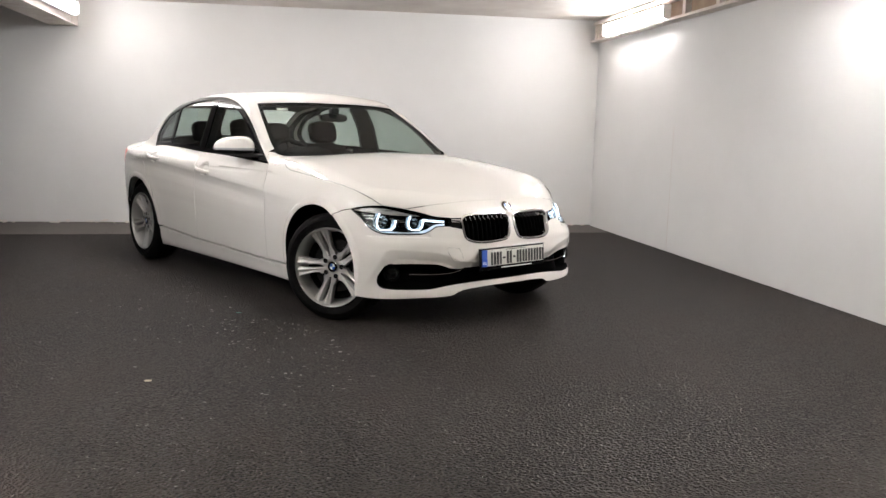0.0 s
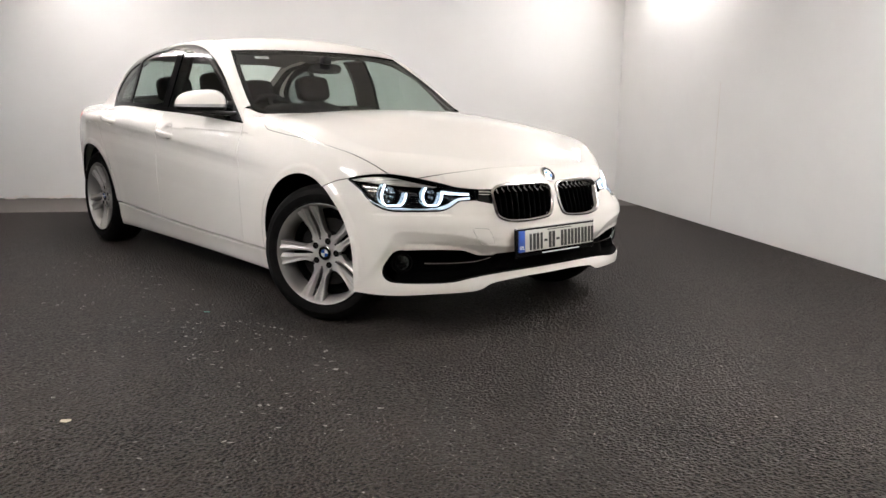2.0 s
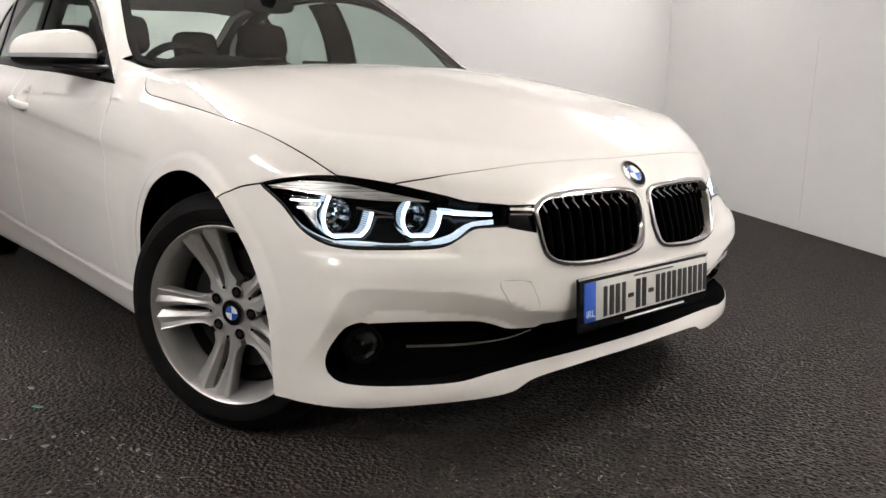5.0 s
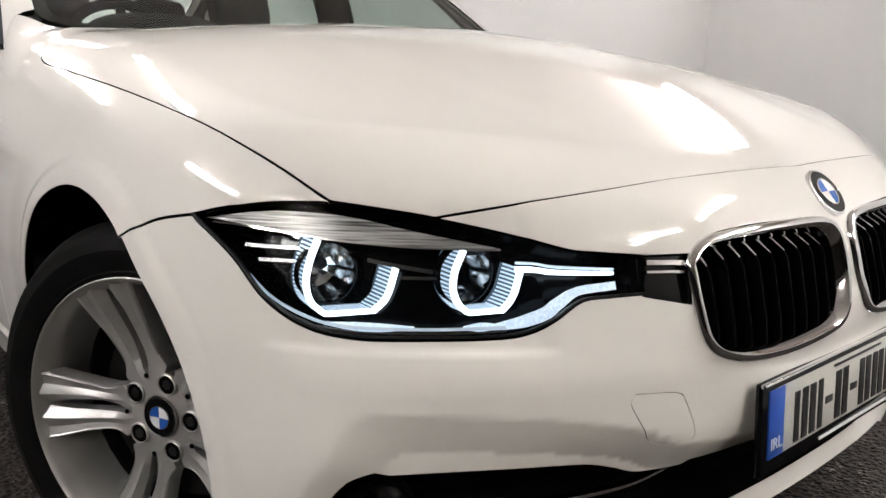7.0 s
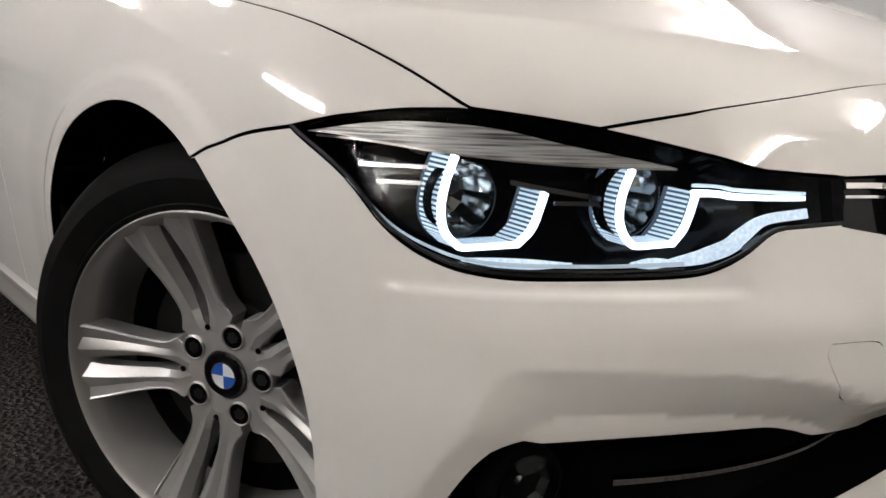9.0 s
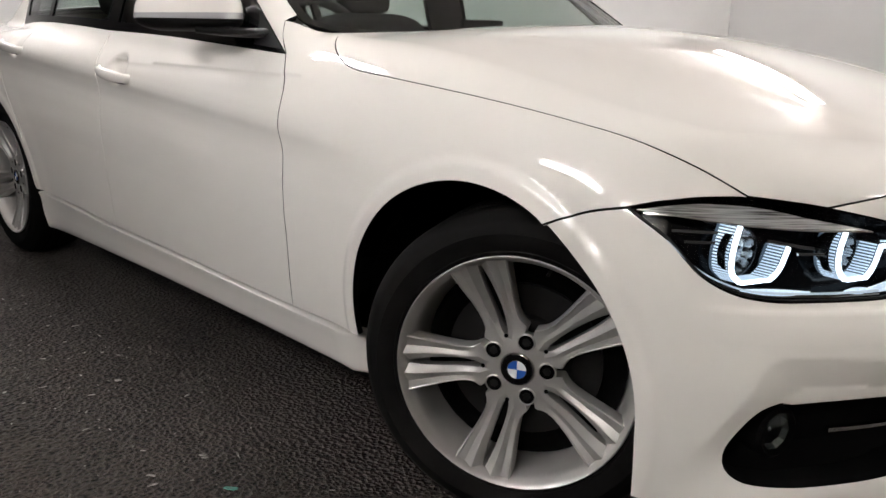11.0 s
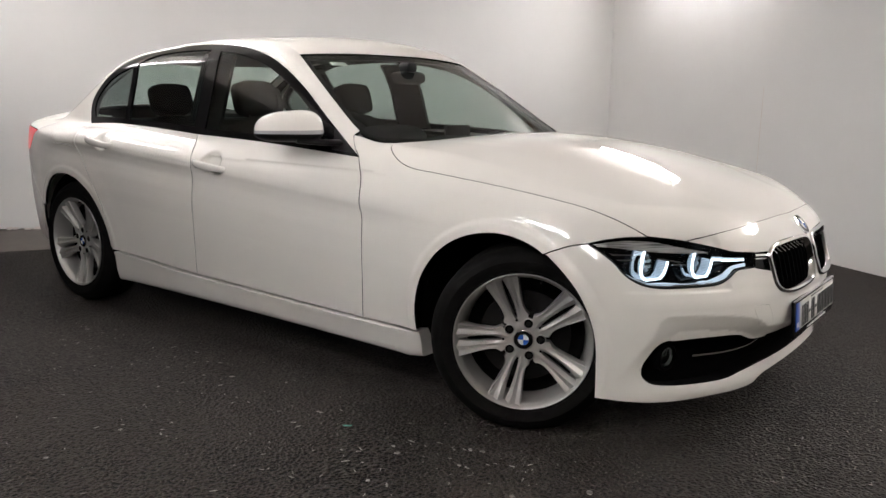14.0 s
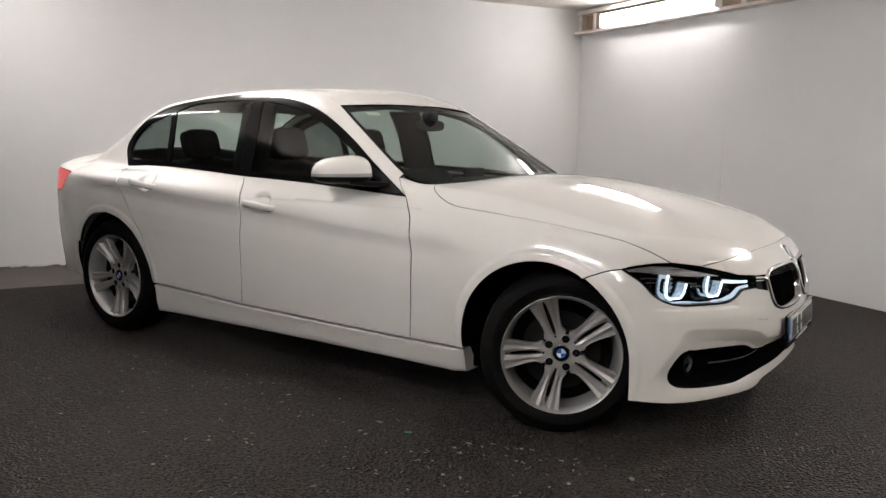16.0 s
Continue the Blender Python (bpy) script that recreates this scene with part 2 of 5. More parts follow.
def sweep(path, section, closed=False, ups=None):
    """Sweeps a closed 2D section (side, up) along a path; ups: the section's up at each point."""
    P = np.array(path, float)
    n = len(P)
    T = np.roll(P, -1, 0) - np.roll(P, 1, 0)
    if not closed:
        T[0], T[-1] = P[1] - P[0], P[-1] - P[-2]
    T /= np.linalg.norm(T, axis=1, keepdims=True)
    U = np.array(ups if ups is not None else [(0, 0, 1)] * n, float)
    S = np.cross(T, U)
    S /= np.linalg.norm(S, axis=1, keepdims=True)
    U = np.cross(S, T)
    bm = bmesh.new()
    rings = []
    for i in range(n):
        sec = section(i / (n - 1)) if callable(section) else section
        rings.append([bm.verts.new(P[i] + S[i] * a + U[i] * b) for a, b in sec])
    for a, b in list(zip(rings, rings[1:])) + ([(rings[-1], rings[0])] if closed else []):
        for i in range(len(a)):
            j = (i + 1) % len(a)
            bm.faces.new((a[i], a[j], b[j], b[i]))
    if not closed:
        bm.faces.new(rings[0])
        bm.faces.new(list(reversed(rings[-1])))
    return bm


def ring(r, n=10, squash=1.0):
    return [(r * math.cos(2 * math.pi * i / n), squash * r * math.sin(2 * math.pi * i / n)) for i in range(n)]


def curve3(points, spacing=0.012):
    """Catmull-Rom curve through the points, evenly spaced."""
    P = np.array(points, float)
    if len(P) == 2:
        n = max(2, int(np.linalg.norm(P[1] - P[0]) / spacing) + 1)
        return P[0] + (P[1] - P[0]) * np.linspace(0, 1, n)[:, None]
    E = np.vstack([2 * P[0] - P[1], P, 2 * P[-1] - P[-2]])
    out = []
    for i in range(len(P) - 1):
        a, b, c, d = E[i:i + 4]
        t = np.linspace(0, 1, 12, endpoint=False)[:, None]
        out.append(0.5 * (2 * b + (c - a) * t + (2 * a - 5 * b + 4 * c - d) * t ** 2 + (3 * b - a - 3 * c + d) * t ** 3))
    Q = np.vstack(out + [P[-1:]])
    s = np.r_[0, np.cumsum(np.linalg.norm(np.diff(Q, axis=0), axis=1))]
    n = max(2, int(round(s[-1] / spacing)) + 1)
    k = np.linspace(0, s[-1], n)
    return np.stack([np.interp(k, s, Q[:, i]) for i in range(Q.shape[1])], 1)


def loop(*segments, spacing=0.012):
    """Closed outline from curve segments that meet in corners."""
    out = []
    for s in segments:
        c = curve3(s, spacing)
        out.append(c[:-1])
    return np.vstack(out)


def flip(points):
    return opposite(points)[::-1]


# ---- room ----
CORNER = np.array((-2.42, 4.70))
ALONG = np.array((0.8553, -0.5182))      # along the long wall, towards the viewer
ACROSS = np.array((-0.5182, -0.8553))      # along the end wall, away from the long wall


def plan(a, b):
    return CORNER + ALONG * a + ACROSS * b


def ceiling_z(a, b):
    return 2.528 - 0.011 * min(max(b, 0), 6.2)


def prism(name, corners, low, high, mat, label, category, kind="structure"):
    """Upright solid over a plan outline; low and high are numbers or lists."""
    n = len(corners)
    lo = low if isinstance(low, (list, tuple)) else [low] * n
    hi = high if isinstance(high, (list, tuple)) else [high] * n
    v = [(*c, z) for c, z in zip(corners, lo)] + [(*c, z) for c, z in zip(corners, hi)]
    f = [tuple(range(n))[::-1], tuple(range(n, 2 * n))] + [(i, (i + 1) % n, n + (i + 1) % n, n + i) for i in range(n)]
    bm = bmesh.new()
    vs = [bm.verts.new(p) for p in v]
    for q in f:
        bm.faces.new([vs[i] for i in q])
    return tagged(part(name, bm, mat, smooth=False), label, category, kind=kind)


LONG, WIDE = 14.0, 9.5
prism("floor", [plan(0.68, -0.2), plan(LONG + 0.2, -0.2), plan(LONG + 0.2, WIDE + 0.2), plan(1.18, WIDE + 0.2)], -0.15, 0.0, ASPHALT, "dark worn asphalt floor with pale flakes", "floor")
prism("floor_strip", [plan(-0.2, -0.2), plan(0.68, -0.2), plan(1.18, WIDE + 0.2), plan(-0.2, WIDE + 0.2)], -0.15, 0.003, CONCRETE, "bare brown concrete strip along the end wall", "floor")
prism("wall_end", [plan(-0.15, -0.15), plan(0, -0.15), plan(0, WIDE), plan(-0.15, WIDE)], 0.014, 2.7, WALL, "white painted end wall with a ragged lower edge", "wall")
prism("wall_long", [plan(0.003, -0.15), plan(LONG, -0.15), plan(LONG, 0), plan(0.003, 0)], 0.004, 2.7, WALL, "white painted long wall", "wall")
prism("wall_far_side", [plan(0.003, WIDE), plan(LONG, WIDE), plan(LONG, WIDE + 0.15), plan(0.003, WIDE + 0.15)], 0.004, 2.7, DIM_WALL, "unseen side wall, coloured dark for the unlit space there", "wall")
prism("wall_entry", [plan(LONG, -0.15), plan(LONG + 0.15, -0.15), plan(LONG + 0.15, WIDE + 0.15), plan(LONG, WIDE + 0.15)], 0.004, 2.7, DIM_WALL, "unseen wall behind the viewer, coloured dark to cut bounced light", "wall")
cs = [plan(-0.2, -0.2), plan(LONG + 0.2, -0.2), plan(LONG + 0.2, 6.2), plan(LONG + 0.2, WIDE + 0.2), plan(-0.2, WIDE + 0.2), plan(-0.2, 6.2)]
cz = [ceiling_z(0, b) for b in (0, 0, 6.2, 9.5, 9.5, 6.2)]
prism("ceiling", cs, cz, [z + 0.15 for z in cz], CEILING, "stained off-white plaster ceiling", "ceiling")


def beam(name, a0, a1, b0, b1, z0, z1, mat, label, category):
    return prism(name, [plan(a0, b0), plan(a1, b0), plan(a1, b1), plan(a0, b1)], z0, z1, mat, label, category)


# timber frame for the lights along the top of the long wall
beam("trim_rail_low", 0.02, LONG - 0.05, 0.0, 0.12, 2.258, 2.284, TIMBER, "thin painted timber rail on the long wall", "trim")
beam("trim_rail_high", 0.02, LONG - 0.05, 0.0, 0.09, 2.46, 2.50, TIMBER, "thin painted timber rail under the ceiling", "trim")
beam("trim_back_board", 0.06, LONG - 0.05, 0.0, 0.012, 2.288, 2.456, BARE_TIMBER, "bare brown board behind the timber frame", "trim")
for a in (0.04, 0.30, 2.36, 3.0, 4.2, 6.2, 8.6, 10.8, 13.0):
    beam("trim_stud", a, a + 0.06, 0.015, 0.075, 2.288, 2.456, TIMBER, "short painted timber stud between the rails", "trim")
# hairline joint between two boards of the long wall
beam("trim_joint", 2.185, 2.189, 0.0, 0.0015, 0.02, 1.25, TIMBER, "hairline vertical joint in the wall boards", "trim")
# boxed beam on the other side
beam("soffit", 0.003, LONG, 6.03, 6.33, 2.183, 2.455, TIMBER, "painted timber box beam that carries lights", "beam")


def tube_light(a, b, z, length, facing, glow=TUBE_GLOW):
    """Wraparound fluorescent batten: a white tray with a glowing diffuser."""
    e = bpy.data.objects.new("fluorescent_light", None)
    scene.collection.objects.link(e)
    c = plan(a + length / 2, b)
    e.matrix_world = Matrix.Translation((c[0], c[1], z)) @ Matrix.Rotation(math.atan2(ALONG[1], ALONG[0]), 4, "Z")
    s = facing
    part("tray", block((length, 0.03, 0.15), (0, -0.032 * s, 0), 0.004), WHITE, e)
    d = part("diffuser", block((length - 0.02, 0.036, 0.128), (0, 0, 0), 0.014, 4), glow, e, "glowing white diffuser")
    for k in (-1, 1):
        part("end_cap", block((0.012, 0.085, 0.135), (k * (length / 2), -0.006 * s, 0), 0.004), WHITE, e)
    return tagged(e, "lit white fluorescent batten fixed high on the wall frame", "light", "fluorescent lights")


def unseen_batten(a, b, z, length, facing, glow=None, tilt=0):
    """Unseen open batten: a white channel with two bare tubes one above the other."""
    e = bpy.data.objects.new("unseen_twin_light", None)
    scene.collection.objects.link(e)
    c = plan(a + length / 2, b)
    e.matrix_world = Matrix.Translation((c[0], c[1], z)) @ Matrix.Rotation(math.atan2(ALONG[1], ALONG[0]), 4, "Z") @ Matrix.Rotation(radians(tilt), 4, "X")
    part("tray", block((length, 0.05, 0.19), (0, -0.06 * facing, 0), 0.006), WHITE, e)
    for dz in (-0.055, 0.055):
        tube = lathe([(0.0, -length / 2 + 0.03), (0.019, -length / 2 + 0.03), (0.019, length / 2 - 0.03), (0.0, length / 2 - 0.03)], 16)
        bmesh.ops.rotate(tube, cent=(0, 0, 0), matrix=Matrix.Rotation(radians(90), 3, "Z"), verts=tube.verts)
        bmesh.ops.translate(tube, vec=(0, 0, dz), verts=tube.verts)
        part("tube", tube, glow or TUBE_GLOW, e, "glowing bare fluorescent tube")
        for k in (-1, 1):
            part("tube_holder", block((0.02, 0.06, 0.045), (k * (length / 2 - 0.02), -0.02 * facing, dz), 0.004), WHITE, e)
    return tagged(e, "unseen twin fluorescent batten with two lit bare tubes, added to light the room", "light", "twin fluorescent lights")


tube_light(0.57, 0.15, 2.345, 1.6, -1, OLD_TUBE_GLOW)
tube_light(0.40, 5.955, 2.32, 1.58, 1, DIM_TUBE_GLOW)
# unseen battens further along, placed for the light they give
for a, glow in ((4.5, TUBE_GLOW), (7.0, WARM_TUBE_GLOW)):
    unseen_batten(a, 0.40, 2.40, 1.6, -1, glow)
for a, glow in ((4.8, TUBE_GLOW), (7.4, WARM_TUBE_GLOW)):
    unseen_batten(a, 5.95, 2.32, 1.58, 1, glow)
# unseen ceiling batten, added to light the end wall evenly
unseen_batten(1.7, 4.5, 2.37, 1.58, 1, tilt=-90)


# ---- car body: one implicit surface that every panel is laid on ----
def lerp_curve(x, knots):
    """Smooth curve through (x, value) knots (monotone cubic)."""
    k = np.array(knots, float)
    xs, ys = k[:, 0], k[:, 1]
    h = np.diff(xs)
    d = np.diff(ys) / h
    m = np.zeros(len(xs))
    m[0], m[-1] = d[0], d[-1]
    for i in range(1, len(xs) - 1):
        if d[i - 1] * d[i] > 0:
            w1, w2 = 2 * h[i] + h[i - 1], h[i] + 2 * h[i - 1]
            m[i] = (w1 + w2) / (w1 / d[i - 1] + w2 / d[i])
    x = np.clip(np.asarray(x, float), xs[0], xs[-1])
    i = np.clip(np.searchsorted(xs, x) - 1, 0, len(h) - 1)
    t = (x - xs[i]) / h[i]
    return (ys[i] * (1 + 2 * t) * (1 - t) ** 2 + h[i] * m[i] * t * (1 - t) ** 2
            + ys[i + 1] * t * t * (3 - 2 * t) + h[i] * m[i + 1] * t * t * (t - 1))


CENTRE = 0.018     # the middle plane of the car behind the front axle


def mid_y(x):
    """The middle of the car at x: the nose stands a little towards the near side."""
    return CENTRE - 0.043 * step(0.05, 0.5, x)


def far_shift(x, a, z):
    """How much further out the low far flank of the nose stands."""
    return 0.086 * step(0.05, 0.5, x) * step(0.33, 0.62, a) * step(0.74, 0.5, z)


def half_y(x, y, z):
    """Distance from the middle, as on the near side."""
    a0 = np.abs(y - mid_y(x))
    a = a0
    for _ in range(4):
        a = a0 - far_shift(x, a, z)
    return np.where(y > mid_y(x), a, a0)


def smax(a, b, k):
    h = np.maximum(k - np.abs(a - b), 0) / k
    return np.maximum(a, b) + h * h * k * 0.25


def step(a, b, x):
    t = np.clip((x - a) / (b - a), 0, 1)
    return t * t * (3 - 2 * t)


ARCH_F, ARCH_R, ARCH = (-0.062, 0.331), (-2.82, 0.331), 0.369
WIDTH = [(-3.9, 0.62), (-3.75, 0.64), (-3.5, 0.745), (-3.2, 0.84), (-2.8, 0.897), (-2.3, 0.884), (-1.4, 0.872), (-0.5, 0.884), (0.0, 0.9), (0.15, 0.895), (0.3, 0.864), (0.45, 0.815), (0.6, 0.75), (0.8, 0.6)]
LOWER = [(0.15, -0.075), (0.19, -0.055), (0.28, -0.035), (0.4, -0.018), (0.55, -0.004), (0.65, 0.0), (0.8, 0.0)]
UPPER = [(-0.26, 0.0), (-0.20, 0.002), (-0.14, 0.001), (-0.09, -0.0035), (-0.06, -0.006), (-0.03, -0.0035), (-0.004, 0.0012), (0.006, 0.0004), (0.03, -0.0055), (0.06, -0.019), (0.12, -0.060), (0.2, -0.13), (0.35, -0.28)]


def swage(x):
    return 0.806 + 0.068 * (-1.68 - x)


def dimples(x, z):
    """Finger recesses behind the door handles."""
    d = 0.0
    for cx, cz in ((-1.612, 0.834), (-2.478, 0.891)):
        d = d + 0.024 * np.exp(-(((x - cx) / 0.056) ** 2 + ((z - cz) / 0.044) ** 2) ** 3)
    return d


def side_half(x, z):
    """Half width of the lower body."""
    w = lerp_curve(x, WIDTH) + lerp_curve(z, LOWER) * (1 - 0.75 * step(0.1, 0.35, x))
    fade = 1 - step(-0.75, -0.15, x)
    up = lerp_curve(z - swage(x), UPPER)
    soft = lerp_curve(z - swage(x), [(-0.2, 0.0), (-0.08, -0.004), (0.0, -0.018), (0.1, -0.055), (0.2, -0.13), (0.35, -0.28)])
    w = w + up * fade + soft * (1 - fade)
    for cx, cz in (ARCH_F, ARCH_R):
        r = np.hypot(x - cx, z - cz)
        w = w + 0.0055 * (1 - step(ARCH + 0.026, ARCH + 0.048, r)) + 0.004 * (1 - step(ARCH + 0.04, ARCH + 0.15, r))
    return w - dimples(x, z)


HOOD = [(-0.9, 0.99), (-0.6, 0.968), (-0.3, 0.94), (0.0, 0.9), (0.2, 0.862), (0.4, 0.820), (0.55, 0.779), (0.64, 0.752), (0.7, 0.715), (0.8, 0.60)]
DECK = [(-4.0, 0.99), (-3.8, 1.02), (-3.3, 1.03), (-2.9, 1.005), (-2.0, 0.96), (-0.9, 0.93)]


def top_height(x, y):
    a = np.abs(y - mid_y(x))
    hood = lerp_curve(x, HOOD) - lerp_curve(x, [(-0.6, 0.022), (0.0, 0.024), (0.5, 0.022), (0.7, 0.0)]) * (a / 0.75) ** 2.2
    u = np.clip(x, -0.75, 0.72)
    shell = 0.9414 - 0.1939 * u - 0.1791 * u ** 2 + 0.0336 * u ** 3 + (-0.1162 + 0.0398 * u + 0.1747 * u ** 2) * a ** 2 + (0.0079 - 0.0038 * u - 0.0150 * u ** 2) * y
    hood = hood + (shell - hood) * step(0.72, 0.61, x) * step(-0.75, -0.60, x)
    line = lerp_curve(x, [(-0.7, 0.50), (0.1, 0.43), (0.62, 0.33)])
    hood = hood + 0.0012 * step(line + 0.04, line - 0.05, a) * step(0.68, 0.45, x) * step(-0.75, -0.45, x)
    deck = lerp_curve(x, DECK) - lerp_curve(x, [(-3.3, 0.10), (-2.9, 0.06), (-2.5, 0.035), (-0.9, 0.03)]) * (a / 0.75) ** 2.2
    return np.where(x > -0.9, hood + (deck - hood) * (1 - step(-0.9, -0.7, x)), deck)


NOSE = [(0.15, -0.06), (0.2, -0.035), (0.26, -0.02), (0.37, -0.01), (0.46, 0.0), (0.52, 0.0), (0.6, -0.018), (0.66, -0.036), (0.72, -0.06), (0.8, -0.11)]


def nose_x(y, z):
    a = half_y(0.6 + 0 * y, y, z)
    return 0.735 + lerp_curve(z, NOSE) + 0.012 * step(0.46, 0.30, a) * step(0.50, 0.57, z) - 0.07 * (a / 0.452) ** 2.7 * (1 + lerp_curve(z, [(0.2, -0.2), (0.4, -0.12), (0.5, 0.0), (0.6, 0.06), (0.75, 0.12)]))


def tail_x(y, z):
    return -3.85 + 0.10 * (np.abs(y - CENTRE) / 0.6) ** 2.5 + 0.25 * np.maximum(z - 0.75, 0) ** 1.2 + 0.15 * np.maximum(0.5 - z, 0)


CREASE = [(0.0, 0.40), (0.40, 0.42), (0.45, 0.443), (0.488, 0.458), (0.62, 0.480), (0.75, 0.485), (0.85, 0.476)]


def bumper_relief(x, y, z):
    """Sunken lower front of the bumper and the small ledge under each head lamp."""
    a = half_y(x, y, z) - mid_y(x)
    top = lerp_curve(a, CREASE)
    inner = -smax(z - top, 0.9 * (a - 0.832 + 0.33 * (z - 0.30)), 0.03)
    r = 0.42 * np.minimum(smax(inner, 0 * z, 0.003), 0.050) * step(0.215, 0.33, z)
    r = r - 0.006 * step(0.56, 0.505, z) * step(0.36, 0.44, z) * step(0.85, 0.79, a)
    ledge = 0.0055 * step(0.552, 0.561, z) * (1 - step(0.70, 0.74, z)) * step(0.552, 0.575, a) * step(0.835, 0.79, a)
    return (r + ledge) * step(0.25, 0.36, x)


def lower_body(p):
    x, y, z = p[..., 0], p[..., 1], p[..., 2]
    s = half_y(x, y, z) - side_half(x, z) - mid_y(x)
    g = smax(s, (z - top_height(x, y)) * 0.95, 0.07)
    g = smax(g, (x - nose_x(y, z)) * 0.8, 0.06)
    g = g + bumper_relief(x, y, z)
    return smax(g, (tail_x(y, z) - x) * 0.8, 0.08)


GLASS_Y = [(-3.6, 0.60), (-3.2, 0.665), (-2.86, 0.722), (-2.5, 0.768), (-2.0, 0.795), (-1.4, 0.802), (-1.0, 0.785), (-0.78, 0.782), (-0.4, 0.76)]


def far_lean(z):
    """How far the upper cabin stands out on the far side."""
    return 0.03 * step(0.88, 0.95, z) + 0.05 * step(0.95, 1.2, z)


def cabin(p):
    x, y, z = p[..., 0], p[..., 1], p[..., 2]
    a = np.abs(y - CENTRE)
    a = np.where(y > CENTRE + 0.03, np.maximum(a - far_lean(z), 0.005), a)
    d = z - 0.94
    s = (a - (lerp_curve(x, GLASS_Y) + CENTRE - 0.42 * d)) * 0.91
    roof = z - (1.43 - lerp_curve(x, [(-3.2, 0.17), (-2.8, 0.085), (-2.4, 0.032), (-2.0, 0.004), (-1.8, 0.0), (-1.5, 0.012), (-1.2, 0.045), (-0.8, 0.13)]) - 0.12 * a ** 2)
    screen = (x - (-0.60 - 1.77 * (z - 0.93) - 0.26 * a ** 2)) * 0.49
    rear = ((-2.72 - 1.75 * (1.36 - z) + 0.16 * a ** 2) - x) * 0.5
    g = smax(s, roof, 0.09)
    g = smax(g, screen, 0.035)
    return np.maximum(smax(g, rear, 0.05), 0.87 - z)


def whole(p):
    return -smax(-lower_body(p), -cabin(p), 0.03)


def shoot(p, d, far, g=whole, n=60):
    """First meeting of each ray p + t d (0..far) with g = 0, coming from outside."""
    p, d = np.asarray(p, float), np.asarray(d, float)
    t = np.zeros(len(p)); lo = np.full(len(p), np.nan); hi = np.full(len(p), np.nan)
    ts = np.linspace(0, far, n)
    prev = g(p)
    for i in range(1, n):
        cur = g(p + d * ts[i])
        m = np.isnan(hi) & (prev > 0) & (cur <= 0)
        lo[m], hi[m] = ts[i - 1], ts[i]
        prev = cur
    for _ in range(24):
        mid = (lo + hi) / 2
        v = g(p + d * mid[:, None])
        lo, hi = np.where(v > 0, mid, lo), np.where(v > 0, hi, mid)
    return p + d * ((lo + hi) / 2)[:, None]


def gradient(p, g):
    e = 2e-4
    n = np.stack([g(p + np.eye(3)[i] * e) - g(p - np.eye(3)[i] * e) for i in range(3)], -1)
    return n / np.maximum(np.linalg.norm(n, axis=-1, keepdims=True), 1e-9)


def across(p):
    """Mirror image on the other side of the car."""
    p = np.array(p, float)
    m = mid_y(p[:, 0])
    a = m - p[:, 1]
    p[:, 1] = m + a + far_shift(p[:, 0], a, p[:, 2]) + far_lean(p[:, 2])
    return p


def opposite(points):
    return [tuple(map(float, p)) for p in across(points)]


class Flat:
    """Projects along one direction."""
    def __init__(self, d, right=(1, 0, 0)):
        self.d = np.array(d, float) / np.linalg.norm(d)
        r = np.array(right, float)
        self.e1 = r - self.d * (r @ self.d)
        self.e1 /= np.linalg.norm(self.e1)
        self.e2 = np.cross(self.d, self.e1)

    def down(self, p):
        self.mid = float(np.mean(p @ self.d))
        return np.stack([p @ self.e1, p @ self.e2], 1)

    def rays(self, q):
        o = q[:, :1] * self.e1 + q[:, 1:] * self.e2 + self.d * (self.mid - 0.9)
        return o, np.tile(self.d, (len(q), 1)), 1.8


class Wrap:
    """Projects level towards an upright axis inside the nose."""
    X, R = -0.2, 0.9

    def down(self, p):
        return np.stack([np.arctan2(-p[:, 1], p[:, 0] - self.X) * self.R, p[:, 2]], 1)

    def rays(self, q):
        f = q[:, 0] / self.R
        d = -np.stack([np.cos(f), -np.sin(f), 0 * f], 1)
        o = np.stack([self.X + 0 * f, 0 * f, q[:, 1]], 1) - d * 1.35
        return o, d, 1.15


def inside(q, poly):
    x, y = q[:, 0], q[:, 1]
    a, b = poly, np.roll(poly, -1, 0)
    hit = np.zeros(len(q), bool)
    for (x0, y0), (x1, y1) in zip(a, b):
        if y0 != y1:
            hit ^= ((y0 > y) != (y1 > y)) & (x < (x1 - x0) * (y - y0) / (y1 - y0) + x0)
    return hit


def shrink(poly, d):
    """Moves a closed 2D outline inwards by d."""
    t = np.roll(poly, -1, 0) - np.roll(poly, 1, 0)
    t /= np.maximum(np.linalg.norm(t, axis=1, keepdims=True), 1e-9)
    n = np.stack([-t[:, 1], t[:, 0]], 1)
    area = np.sum(poly[:, 0] * np.roll(poly[:, 1], -1) - np.roll(poly[:, 0], -1) * poly[:, 1])
    return poly + n * np.reshape(d, (-1, 1)) * np.sign(area)


def snap(p, g):
    """Moves points the shortest way onto the surface g = 0."""
    p = np.array(p, float)
    for _ in range(6):
        e = 2e-4
        d = np.stack([g(p + np.eye(3)[i] * e) - g(p - np.eye(3)[i] * e) for i in range(3)], -1) / (2 * e)
        p = p - d * (np.clip(g(p), -0.02, 0.02) / np.maximum((d * d).sum(-1), 0.05))[:, None]
    return p


